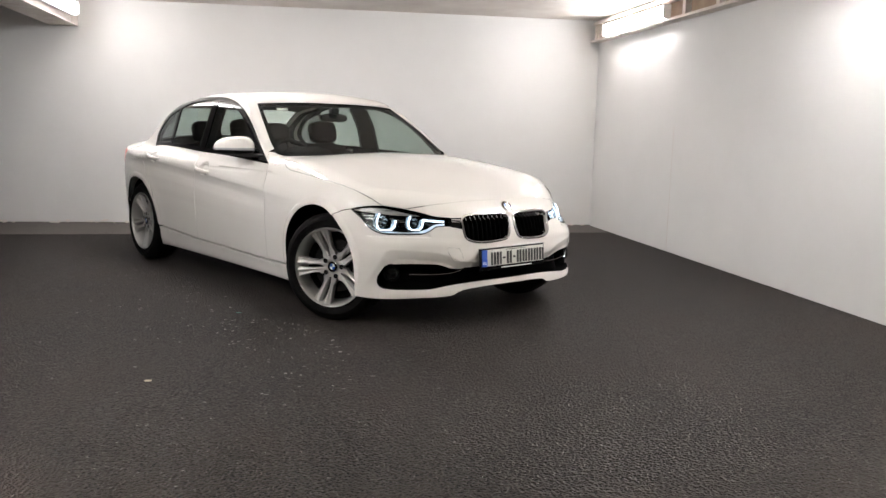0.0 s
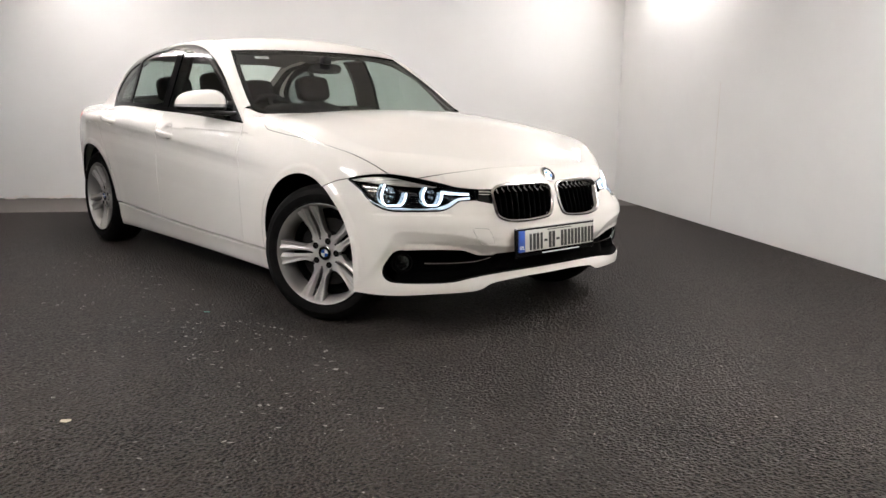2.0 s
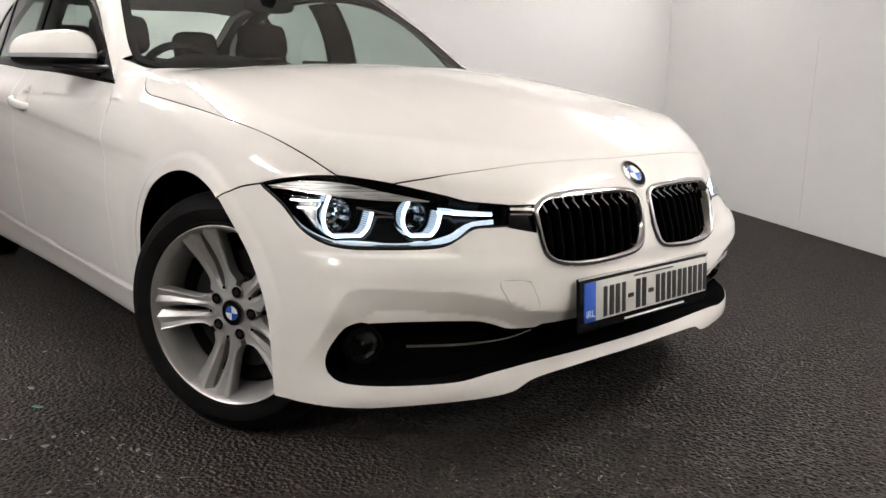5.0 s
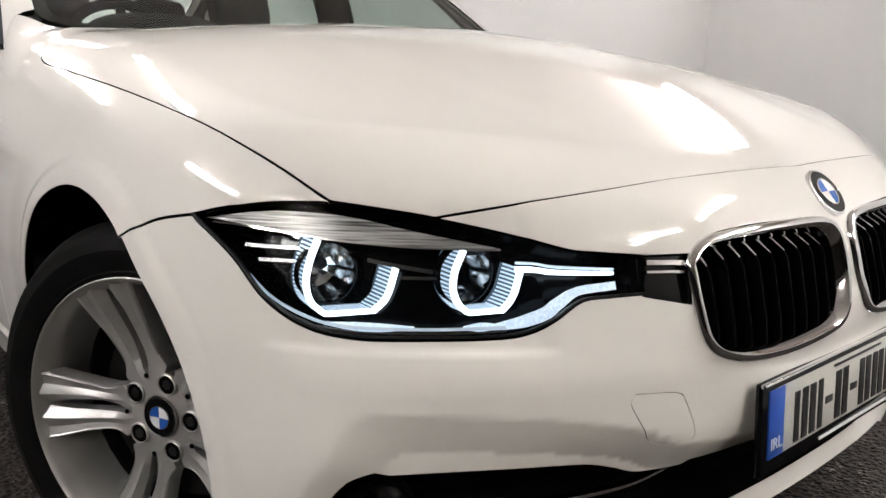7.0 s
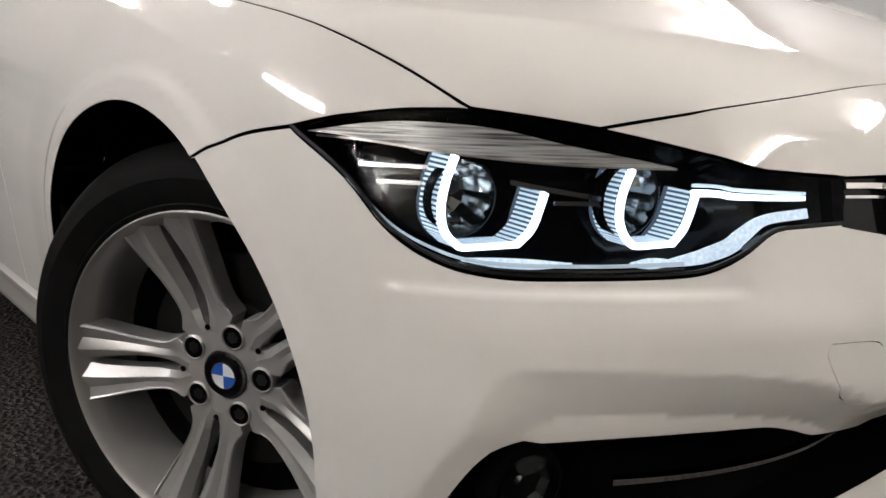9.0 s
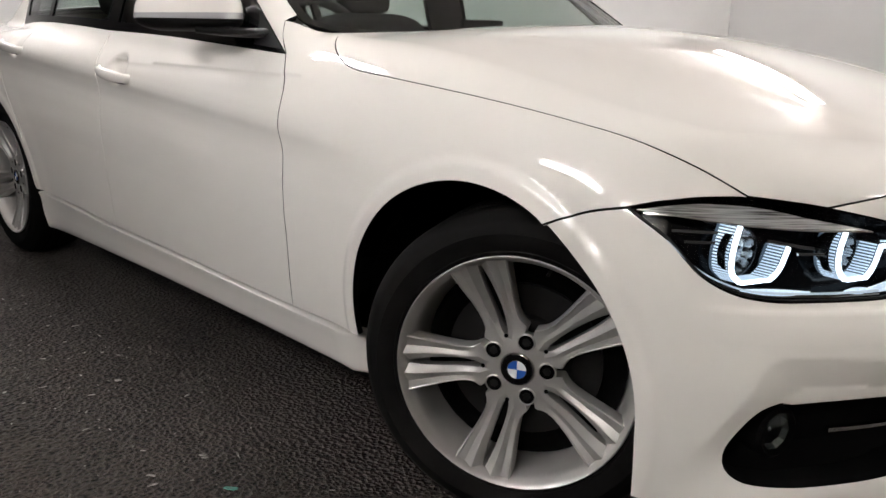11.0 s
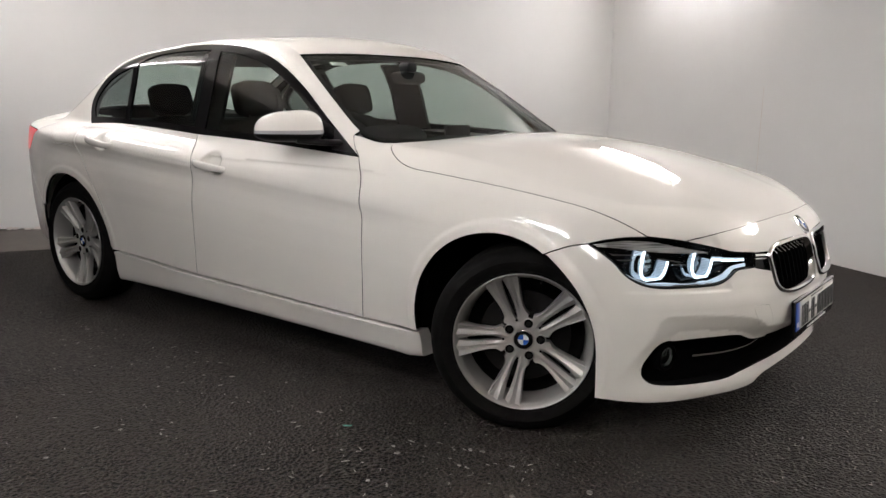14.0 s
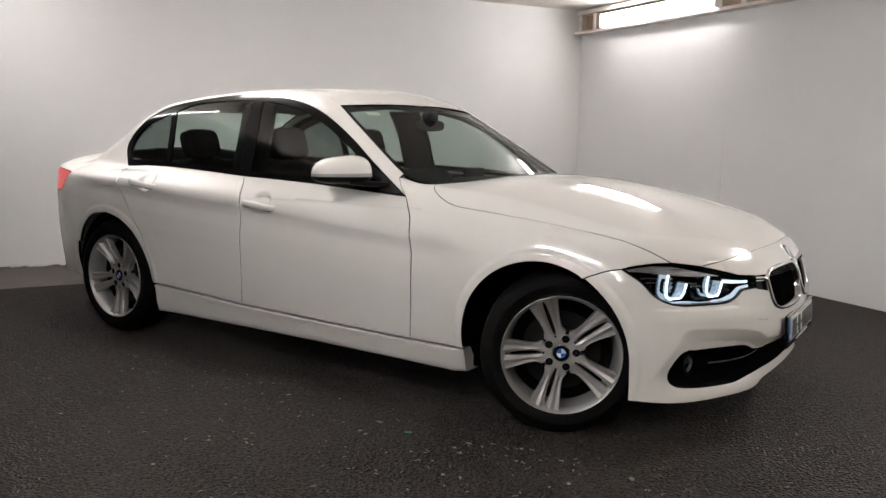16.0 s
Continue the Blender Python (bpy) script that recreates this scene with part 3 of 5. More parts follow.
def lay(outline, proj, holes=(), cell=0.03, gap=0.002, g=whole, inset=0.0):
    """Triangulates an outline and lays it on the surface g: vertices, normals, triangles."""
    outline = snap(outline, g)
    poly = shrink(proj.down(outline), gap)
    cuts = [shrink(proj.down(snap(h, g)), -float(np.max(gap))) for h in holes]
    if isinstance(proj, Flat):
        proj.down(outline)
    lo, hi = poly.min(0), poly.max(0)
    gx, gy = np.meshgrid(np.arange(lo[0] + cell / 2, hi[0], cell), np.arange(lo[1] + cell / 2, hi[1], cell))
    gx = gx + (np.arange(gx.shape[0]) % 2)[:, None] * cell / 2
    pts = np.stack([gx.ravel(), gy.ravel()], 1)
    ok = inside(pts, poly)
    edge = np.vstack([poly] + cuts)
    for c in cuts:
        ok &= ~inside(pts, c)
    pts = pts[ok]
    if len(pts):
        near = np.min(np.hypot(pts[:, None, 0] - edge[None, :, 0], pts[:, None, 1] - edge[None, :, 1]), 1)
        pts = pts[near > cell * 0.45]
    verts, edges, k = [], [], 0
    for c in [poly] + cuts:
        edges += [(k + i, k + (i + 1) % len(c)) for i in range(len(c))]
        k += len(c)
    allp = np.vstack([edge, pts])
    v, _, tris, *_ = geometry.delaunay_2d_cdt([Vector(p) for p in allp], edges, [], 0, 1e-6)
    q = np.array([(p[0], p[1]) for p in v])
    tris = np.array([t for t in tris if len(t) == 3])
    mid = q[tris].mean(1)
    keep = inside(mid, poly)
    for c in cuts:
        keep &= ~inside(mid, c)
    tris = tris[keep]
    o, d, far = proj.rays(q)
    p = shoot(o, d, far, g, 70)
    n = gradient(p, g)
    p = p - n * inset
    used = np.unique(tris)
    back = np.full(len(q), -1)
    back[used] = np.arange(len(used))
    p, n, tris = p[used], n[used], back[tris]
    fn = np.cross(p[tris[:, 1]] - p[tris[:, 0]], p[tris[:, 2]] - p[tris[:, 0]])
    wrong = (fn * n[tris].mean(1)).sum(1) < 0
    tris[wrong] = tris[wrong][:, ::-1]
    return p, n, tris


def rim_edges(tris):
    seen = {}
    for a, b, c in tris:
        for e in ((a, b), (b, c), (c, a)):
            if (e[1], e[0]) in seen:
                del seen[(e[1], e[0])]
            else:
                seen[e] = True
    return list(seen)


def panel(name, outline, proj, mat, parent, holes=(), cell=0.03, gap=0.002, g=whole, inset=0.0, flange=0.016, both=False, label=""):
    """A body panel with a turned-in edge; both: also its mirror image. Returns the object(s)."""
    p, n, tris = lay(outline, proj, holes, cell, gap, g, inset)
    V, N, F, gap_shade = [p], [n], [tuple(t) for t in tris], []
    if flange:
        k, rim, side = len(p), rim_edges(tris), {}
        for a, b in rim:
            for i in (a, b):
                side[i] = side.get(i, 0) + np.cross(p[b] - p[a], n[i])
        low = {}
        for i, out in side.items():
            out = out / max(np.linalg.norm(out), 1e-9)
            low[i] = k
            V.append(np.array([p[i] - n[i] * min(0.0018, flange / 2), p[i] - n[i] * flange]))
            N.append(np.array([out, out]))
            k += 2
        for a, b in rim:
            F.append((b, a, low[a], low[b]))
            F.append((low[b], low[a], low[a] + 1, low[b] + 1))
            gap_shade += [len(F) - 1]
    V, N = np.vstack(V), np.vstack(N)
    obs = []
    for s in {True: (1, -1), False: (1,), "left": (-1,)}[both]:
        f = F if s > 0 else [tuple(reversed(t)) for t in F]
        ob = mesh_object(name, across(V) if s < 0 else V, f, mat, parent, label, True, N * (1, s, 1))
        # black inner flange puts the shade of the panel gaps into the colour
        if gap_shade:
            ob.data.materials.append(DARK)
            for i in gap_shade:
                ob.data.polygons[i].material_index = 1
        obs.append(ob)
    return obs if both is True else obs[0]


def on_body(points, proj, g=whole, inset=0.0):
    """Points moved onto the surface, and the normals there."""
    P = np.asarray(points, float)
    q = proj.down(P)
    o, d, far = proj.rays(q)
    p = shoot(o, d, far, g, 90)
    n = gradient(p, g)
    return p - n * inset, n


car = bpy.data.objects.new("car", None)
scene.collection.objects.link(car)
tagged(car, "white saloon car with lit running lights, parked on the dark floor", "car")

FENDER, SIDE, TOPSIDE, DOWN, NOSE_WRAP = Flat((0, 0.83, -0.55)), Flat((0, 0.99, -0.12)), Flat((0, 0.88, -0.47)), Flat((-0.25, 0, -0.97)), Wrap()


def arc(centre, r, a0, a1, n, y=-0.9):
    return [(centre[0] + r * math.cos(radians(a)), y, centre[1] + r * math.sin(radians(a))) for a in np.linspace(a0, a1, n)]


# feature lines of the right-hand side
HOOD_SIDE = [(0.400, -0.743, 0.725), (0.337, -0.770, 0.760), (0.243, -0.795, 0.794), (0.096, -0.805, 0.823), (-0.121, -0.804, 0.847), (-0.391, -0.796, 0.869), (-0.53, -0.790, 0.882), (-0.62, -0.762, 0.912), (-0.685, -0.715, 0.945), (-0.71, -0.66, 0.962)]
HOOD_FRONT = [(0.490, -0.653, 0.709), (0.566, -0.506, 0.732), (0.610, -0.326, 0.746), (0.630, -0.025, 0.752)]
HOOD_LAMP = [(0.490, -0.653, 0.709), (0.459, -0.689, 0.716), (0.400, -0.743, 0.725)]
HOOD_REAR = [(-0.71, -0.66, 0.962), (-0.655, -0.45, 0.97), (-0.61, -0.22, 0.975), (-0.595, 0.0, 0.976)]
LAMP_TOP = [(0.250, -0.852, 0.699), (0.294, -0.827, 0.712), (0.346, -0.790, 0.722), (0.400, -0.743, 0.725)]
SEAM = [(0.115, -0.897, 0.652), (0.158, -0.887, 0.672), (0.199, -0.870, 0.687), (0.250, -0.852, 0.699)]
DOOR_FRONT = [(-0.780, -0.797, 0.907), (-0.742, -0.826, 0.851), (-0.712, -0.853, 0.793), (-0.690, -0.880, 0.652), (-0.694, -0.871, 0.481), (-0.712, -0.845, 0.281)]
DOOR_MID = [(-1.800, -0.795, 0.950), (-1.773, -0.836, 0.885), (-1.752, -0.867, 0.816), (-1.750, -0.875, 0.646), (-1.758, -0.86, 0.45), (-1.775, -0.845, 0.296)]
DOOR_REAR = [(-2.84, -0.735, 0.975), (-2.72, -0.84, 0.87), (-2.66, -0.88, 0.80), (-2.585, -0.89, 0.70), (-2.50, -0.89, 0.58), (-2.452, -0.88, 0.45), (-2.44, -0.875, 0.33)]
BELT_FRONT = [(-0.780, -0.797, 0.907), (-1.161, -0.803, 0.930), (-1.527, -0.798, 0.943), (-1.800, -0.795, 0.950)]
BELT_REAR = [(-1.800, -0.795, 0.950), (-2.05, -0.785, 0.962), (-2.422, -0.76, 0.973), (-2.84, -0.735, 0.975)]
SILL_LINE = [(-0.425, -0.86, 0.285), (-0.712, -0.845, 0.281), (-1.2, -0.84, 0.285), (-1.775, -0.845, 0.296), (-2.44, -0.875, 0.33)]
DLO_TOP = [(-2.865, -0.712, 0.978), (-2.925, -0.661, 1.06), (-2.905, -0.631, 1.135), (-2.798, -0.606, 1.228), (-2.635, -0.585, 1.301), (-2.434, -0.575, 1.343), (-2.167, -0.574, 1.363), (-1.942, -0.585, 1.366), (-1.71, -0.606, 1.350), (-1.509, -0.635, 1.313), (-1.352, -0.664, 1.258), (-1.184, -0.695, 1.165), (-1.014, -0.737, 1.052), (-0.786, -0.796, 0.910)]
SCREEN_SIDE = [(-1.356, -0.558, 1.312), (-1.25, -0.593, 1.25), (-1.138, -0.629, 1.176), (-0.935, -0.690, 1.047), (-0.860, -0.705, 0.998), (-0.815, -0.690, 0.972), (-0.77, -0.64, 0.955)]
SCREEN_TOP = [(-1.356, -0.558, 1.312), (-1.322, -0.323, 1.325), (-1.308, 0.0, 1.33)]
SCREEN_BASE = [(-0.77, -0.64, 0.955), (-0.70, -0.45, 0.945), (-0.655, -0.22, 0.94), (-0.64, 0.0, 0.94)]
GRILLE = [(0.662, -0.380, 0.652), (0.661, -0.353, 0.674), (0.668, -0.30, 0.682), (0.684, -0.18, 0.684), (0.692, -0.082, 0.680), (0.699, -0.048, 0.665), (0.708, -0.043, 0.63), (0.722, -0.048, 0.58), (0.731, -0.074, 0.538), (0.731, -0.16, 0.525), (0.718, -0.26, 0.522), (0.707, -0.33, 0.530), (0.693, -0.369, 0.552), (0.680, -0.379, 0.60)]
LAMP_LOW = [(0.250, -0.852, 0.699), (0.318, -0.834, 0.657), (0.369, -0.818, 0.609), (0.416, -0.791, 0.581), (0.461, -0.756, 0.572), (0.506, -0.705, 0.571), (0.570, -0.620, 0.573), (0.592, -0.582, 0.579), (0.605, -0.553, 0.594), (0.614, -0.521, 0.613), (0.630, -0.487, 0.616), (0.649, -0.443, 0.617)]
LAMP_INNER = [(0.649, -0.443, 0.617), (0.645, -0.438, 0.64), (0.638, -0.433, 0.661)]
LAMP_UP = [(0.638, -0.433, 0.661), (0.608, -0.497, 0.668), (0.590, -0.529, 0.673), (0.548, -0.586, 0.692), (0.490, -0.653, 0.709)]
INTAKE_R = [(0.71, -0.262, 0.370), (0.702, -0.329, 0.366), (0.676, -0.435, 0.369), (0.662, -0.485, 0.384), (0.645, -0.53, 0.396), (0.597, -0.624, 0.402), (0.54, -0.71, 0.402), (0.497, -0.762, 0.395), (0.474, -0.781, 0.377), (0.447, -0.80, 0.33), (0.441, -0.802, 0.295), (0.455, -0.79, 0.274), (0.485, -0.77, 0.266), (0.548, -0.699, 0.263), (0.620, -0.566, 0.263), (0.655, -0.48, 0.277), (0.688, -0.367, 0.289), (0.712, -0.189, 0.294)]

# front wheel arch, bumper edge and fender
front_arch = arc(ARCH_F, ARCH, 61.5, 192, 22)
front_arch[-1] = (-0.425, -0.88, 0.285)
fender = loop(SEAM, LAMP_TOP, HOOD_SIDE, [(-0.71, -0.66, 0.962), (-0.80, -0.705, 0.965), (-0.86, -0.738, 0.972)], [(-0.86, -0.738, 0.972), (-0.82, -0.775, 0.94), (-0.780, -0.797, 0.907)], DOOR_FRONT, SILL_LINE[1::-1], front_arch[::-1])
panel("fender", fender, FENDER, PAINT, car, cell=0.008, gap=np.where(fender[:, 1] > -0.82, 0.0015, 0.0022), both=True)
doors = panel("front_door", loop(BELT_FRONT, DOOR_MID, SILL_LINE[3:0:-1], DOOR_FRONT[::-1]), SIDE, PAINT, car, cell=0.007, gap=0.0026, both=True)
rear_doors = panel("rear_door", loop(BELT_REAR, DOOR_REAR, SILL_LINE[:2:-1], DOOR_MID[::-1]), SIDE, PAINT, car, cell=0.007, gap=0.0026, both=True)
TAIL_LAMP = [(-3.315, -0.81, 0.955), (-3.36, -0.82, 0.875), (-3.42, -0.81, 0.83), (-3.495, -0.785, 0.785), (-3.62, -0.74, 0.80), (-3.72, -0.68, 0.86), (-3.70, -0.67, 0.93), (-3.55, -0.74, 0.955), (-3.40, -0.79, 0.96)]
QUARTER_BACK = [(-3.45, -0.60, 1.035), (-3.62, -0.70, 0.97), (-3.70, -0.68, 0.90), (-3.66, -0.72, 0.80), (-3.52, -0.77, 0.70), (-3.17, -0.86, 0.50)]
ROOF_RAIL = [(-1.356, -0.558, 1.330), (-1.6, -0.53, 1.37), (-1.9, -0.515, 1.392), (-2.2, -0.505, 1.385), (-2.5, -0.50, 1.36), (-2.72, -0.50, 1.31)]
C_BACK = [(-2.72, -0.50, 1.31), (-2.95, -0.52, 1.20), (-3.15, -0.55, 1.09), (-3.28, -0.58, 1.03), (-3.45, -0.60, 1.035)]
FLAP = loop([(-2.955, -0.77, 0.955), (-2.99, -0.77, 0.935), (-2.975, -0.80, 0.88), (-2.934, -0.83, 0.842)], [(-2.934, -0.83, 0.842), (-2.74, -0.83, 0.841)], [(-2.74, -0.83, 0.841), (-2.76, -0.81, 0.90), (-2.83, -0.77, 0.958), (-2.87, -0.76, 0.963)], [(-2.87, -0.76, 0.963), (-2.955, -0.77, 0.955)])
quarter = (loop(DOOR_REAR[::-1], [(-2.84, -0.735, 0.975), (-2.865, -0.712, 0.978)], DLO_TOP[:6], [DLO_TOP[5], ROOF_RAIL[4]], ROOF_RAIL[4:], C_BACK, QUARTER_BACK, arc(ARCH_R, ARCH, 154, 0, 24)))
tail_hole = loop(TAIL_LAMP + TAIL_LAMP[:1])
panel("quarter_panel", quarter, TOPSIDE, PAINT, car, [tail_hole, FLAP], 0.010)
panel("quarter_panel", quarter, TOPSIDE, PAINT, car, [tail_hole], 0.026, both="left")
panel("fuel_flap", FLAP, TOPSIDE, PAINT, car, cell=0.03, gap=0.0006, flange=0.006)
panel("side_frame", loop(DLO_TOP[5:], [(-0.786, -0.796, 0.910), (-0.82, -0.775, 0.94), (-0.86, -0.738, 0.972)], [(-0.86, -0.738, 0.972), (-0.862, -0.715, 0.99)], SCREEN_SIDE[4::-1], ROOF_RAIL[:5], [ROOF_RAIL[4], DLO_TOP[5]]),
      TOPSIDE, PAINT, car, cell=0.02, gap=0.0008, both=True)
tail_lamps = panel("tail_lamp", loop(TAIL_LAMP + TAIL_LAMP[:1]), TOPSIDE, RED_LENS, car, cell=0.03, gap=0.003, inset=-0.001, both=True, label="glowing red tail lamp")
panel("roof", loop(ROOF_RAIL, [ROOF_RAIL[-1], (-2.78, -0.25, 1.335), (-2.80, 0.0, 1.34)], [(-2.80, 0.0, 1.34), (-2.78, 0.25, 1.335), (-2.72, 0.50, 1.31)], flip(ROOF_RAIL), [(-1.356, 0.558, 1.33), (-1.322, 0.323, 1.35), (-1.308, 0.0, 1.35), (-1.322, -0.323, 1.35), (-1.356, -0.558, 1.33)]),
      Flat((0, 0, -1)), PAINT, car, cell=0.04, gap=0.0008)
panel("bonnet",
      loop(HOOD_FRONT, flip(HOOD_FRONT), opposite(HOOD_LAMP), opposite(HOOD_SIDE), opposite(HOOD_REAR), HOOD_REAR[::-1], HOOD_SIDE[::-1], HOOD_LAMP[::-1]),
      DOWN, PAINT, car, cell=0.015, gap=0.0013)

# front bumper with openings for lamps, grilles and the lower intake
lamp_outline = loop(LAMP_LOW, LAMP_INNER, LAMP_UP, HOOD_LAMP, LAMP_TOP[::-1])
grille_outline = loop(GRILLE + GRILLE[:1])
BRACKET = [(0.645, -0.446, 0.664), (0.668, -0.366, 0.660), (0.680, -0.372, 0.598), (0.652, -0.448, 0.616)]
intake_outline = loop(INTAKE_R, [INTAKE_R[-1], (0.715, 0.0, 0.294), flip(INTAKE_R)[0]], flip(INTAKE_R), [flip(INTAKE_R)[-1], INTAKE_R[0]])
LIP = [(0.302, -0.845, 0.205), (0.42, -0.80, 0.203), (0.51, -0.74, 0.205), (0.595, -0.617, 0.208), (0.640, -0.50, 0.211), (0.665, -0.425, 0.218), (0.685, -0.36, 0.244), (0.705, -0.20, 0.255), (0.712, -0.025, 0.256)]
bump_arch = arc(ARCH_F, ARCH, 61.5, -2, 14, -0.88) + [(0.303, -0.852, 0.27), (0.302, -0.845, 0.205)]
TOW = [(0.664, -0.474, 0.497), (0.684, -0.417, 0.492), (0.689, -0.404, 0.478), (0.696, -0.388, 0.437), (0.693, -0.397, 0.427), (0.681, -0.437, 0.430), (0.673, -0.456, 0.446), (0.664, -0.478, 0.486)]
tow_outline = loop(TOW + TOW[:1], spacing=0.006)
mirrored = lambda o: across(o[::-1])
full = loop(HOOD_FRONT, flip(HOOD_FRONT), opposite(HOOD_LAMP), opposite(LAMP_TOP[::-1]), opposite(SEAM[::-1]), opposite(bump_arch), opposite(LIP), LIP[::-1], bump_arch[::-1], SEAM, LAMP_TOP, HOOD_LAMP[::-1])
bracket_outline = loop(*[[BRACKET[i], BRACKET[(i + 1) % 4]] for i in range(4)])
holes = []
for o in (lamp_outline, grille_outline, bracket_outline):
    holes += [o, mirrored(o)]
seam = np.where((full[:, 2] > 0.695) & (full[:, 0] > 0.385), 0.0006, 0.0022)
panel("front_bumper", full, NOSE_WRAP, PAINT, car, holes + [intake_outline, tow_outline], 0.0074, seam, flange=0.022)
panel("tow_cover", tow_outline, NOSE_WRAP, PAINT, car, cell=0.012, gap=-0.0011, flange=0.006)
# rear end
panel("boot_lid", loop(C_BACK[3:], QUARTER_BACK[:3], [QUARTER_BACK[2], (-3.84, -0.4, 0.80), (-3.85, 0, 0.80)], [(-3.85, 0, 0.80), (-3.84, 0.4, 0.80), (-3.70, 0.68, 0.90)], flip(QUARTER_BACK[:3]), flip(C_BACK[3:]), [(-3.28, 0.58, 1.03), (-3.25, 0.3, 1.04), (-3.24, 0, 1.04), (-3.25, -0.3, 1.04), (-3.28, -0.58, 1.03)]),
      Flat((0.6, 0, -0.8), (0, 1, 0)), PAINT, car, cell=0.045)
# filler panel added behind the gap beside the boot lid
panel("deck_filler", loop([(-3.08, -0.70, 0.99), (-3.08, -0.44, 1.0)], [(-3.08, -0.44, 1.0), (-3.56, -0.44, 1.0)], [(-3.56, -0.44, 1.0), (-3.56, -0.66, 0.98)], [(-3.56, -0.66, 0.98), (-3.08, -0.70, 0.99)]), Flat((0, 0, -1)), PAINT, car, cell=0.05, gap=0.0, g=lower_body, inset=0.006, flange=0, both=True, label="white filler panel added under the edge of the boot lid")
LOWER_R = [QUARTER_BACK[2], (-3.66, -0.72, 0.80), (-3.52, -0.77, 0.70), (-3.17, -0.86, 0.50)]


class TailWrap(Wrap):
    X, R = -2.9, 0.9

    def down(self, p):
        return np.stack([np.arctan2(-p[:, 1], self.X - p[:, 0]) * self.R, p[:, 2]], 1)

    def rays(self, q):
        f = q[:, 0] / self.R
        d = -np.stack([-np.cos(f), -np.sin(f), 0 * f], 1)
        o = np.stack([self.X + 0 * f, 0 * f, q[:, 1]], 1) - d * 1.5
        return o, d, 1.3


rear_edge = [(-3.17, -0.86, 0.50), (-3.19, -0.85, 0.40), (-3.17, -0.84, 0.27)]
panel("rear_bumper", loop([(-3.85, 0, 0.80), (-3.84, -0.4, 0.80), (-3.70, -0.68, 0.88)], LOWER_R[1:], rear_edge, [rear_edge[-1], (-3.6, -0.70, 0.25), (-3.83, 0, 0.25)], [(-3.83, 0, 0.25), (-3.6, 0.70, 0.25), (-3.17, 0.84, 0.27)], flip(rear_edge), flip(LOWER_R[1:]), [(-3.70, 0.68, 0.88), (-3.84, 0.4, 0.80), (-3.85, 0, 0.80)]),
      TailWrap(), PAINT, car, cell=0.045)
panel("rear_window", loop(C_BACK[:4], [C_BACK[3], (-3.25, -0.3, 1.045), (-3.24, 0, 1.045)], [(-3.24, 0, 1.045), (-3.25, 0.3, 1.045), (-3.28, 0.58, 1.03)], flip(C_BACK[:4]), [(-2.72, 0.50, 1.31), (-2.78, 0.25, 1.335), (-2.80, 0, 1.34), (-2.78, -0.25, 1.335), (-2.72, -0.50, 1.31)]),
      Flat((0.5, 0, -0.87), (0, 1, 0)), PANE, car, cell=0.05, gap=0.004, flange=0)

# side sills
for s in (1, -1):
    xs = np.linspace(-0.443, -2.442, 40)
    z_top = lerp_curve(-xs, [(0.425, 0.283), (0.712, 0.279), (1.2, 0.283), (1.775, 0.294), (2.44, 0.328)])
    pth = [(x, s * -(side_half(np.array(x), np.array(0.27)) + 0.0), 0.0) for x in xs]
    bm = bmesh.new()
    rows = []
    for (x, y, _), zt in zip(pth, z_top):
        w = abs(y) - 0.035 * max(0.0, 1 - (-0.443 - x) / 0.05) ** 2
        prof = [(w - 0.05, zt - 0.007), (w + 0.001, zt - 0.008), (w + 0.0045, zt - 0.011), (w + 0.0035, zt - 0.017), (w - 0.002, zt - 0.030), (w - 0.008, 0.232), (w - 0.016, 0.196), (w - 0.021, 0.176), (w - 0.028, 0.168), (w - 0.12, 0.166)]
        rows.append([bm.verts.new((x, -a if s > 0 else a + 2 * CENTRE, b)) for a, b in prof])
    for a, b in zip(rows, rows[1:]):
        for i in range(len(a) - 1):
            bm.faces.new((a[i], a[i + 1], b[i + 1], b[i]))
    bm.faces.new(rows[0])
    bm.faces.new(list(reversed(rows[-1])))
    part("side_sill", bm, PAINT, car, sharp=55)

# ---- glass, pillars and window trim ----
GLASS_F = [[(-0.93, -0.78, 0.935), (-1.3, -0.79, 0.953), (-1.765, -0.79, 0.972)], [(-1.765, -0.79, 0.972), (-1.80, -0.71, 1.15), (-1.835, -0.62, 1.335)], [(-1.835, -0.62, 1.335), (-1.71, -0.63, 1.325), (-1.53, -0.65, 1.288), (-1.38, -0.68, 1.235), (-1.22, -0.71, 1.15), (-1.05, -0.75, 1.04), (-0.93, -0.78, 0.935)]]
GLASS_R = [[(-1.835, -0.785, 0.976), (-2.1, -0.775, 0.985), (-2.435, -0.755, 0.99)], [(-2.435, -0.755, 0.99), (-2.48, -0.68, 1.14), (-2.53, -0.62, 1.285)], [(-2.53, -0.62, 1.285), (-2.38, -0.60, 1.325), (-2.15, -0.605, 1.342), (-1.905, -0.61, 1.342)], [(-1.905, -0.61, 1.342), (-1.87, -0.7, 1.15), (-1.835, -0.785, 0.976)]]
GLASS_Q = [[(-2.465, -0.75, 0.992), (-2.65, -0.735, 0.995), (-2.835, -0.715, 0.998)], [(-2.835, -0.715, 0.998), (-2.885, -0.67, 1.06), (-2.86, -0.64, 1.135), (-2.76, -0.62, 1.21), (-2.555, -0.62, 1.275)], [(-2.555, -0.62, 1.275), (-2.51, -0.68, 1.14), (-2.465, -0.75, 0.992)]]
dlo = loop(DLO_TOP, BELT_FRONT, BELT_REAR, [BELT_REAR[-1], DLO_TOP[0]])


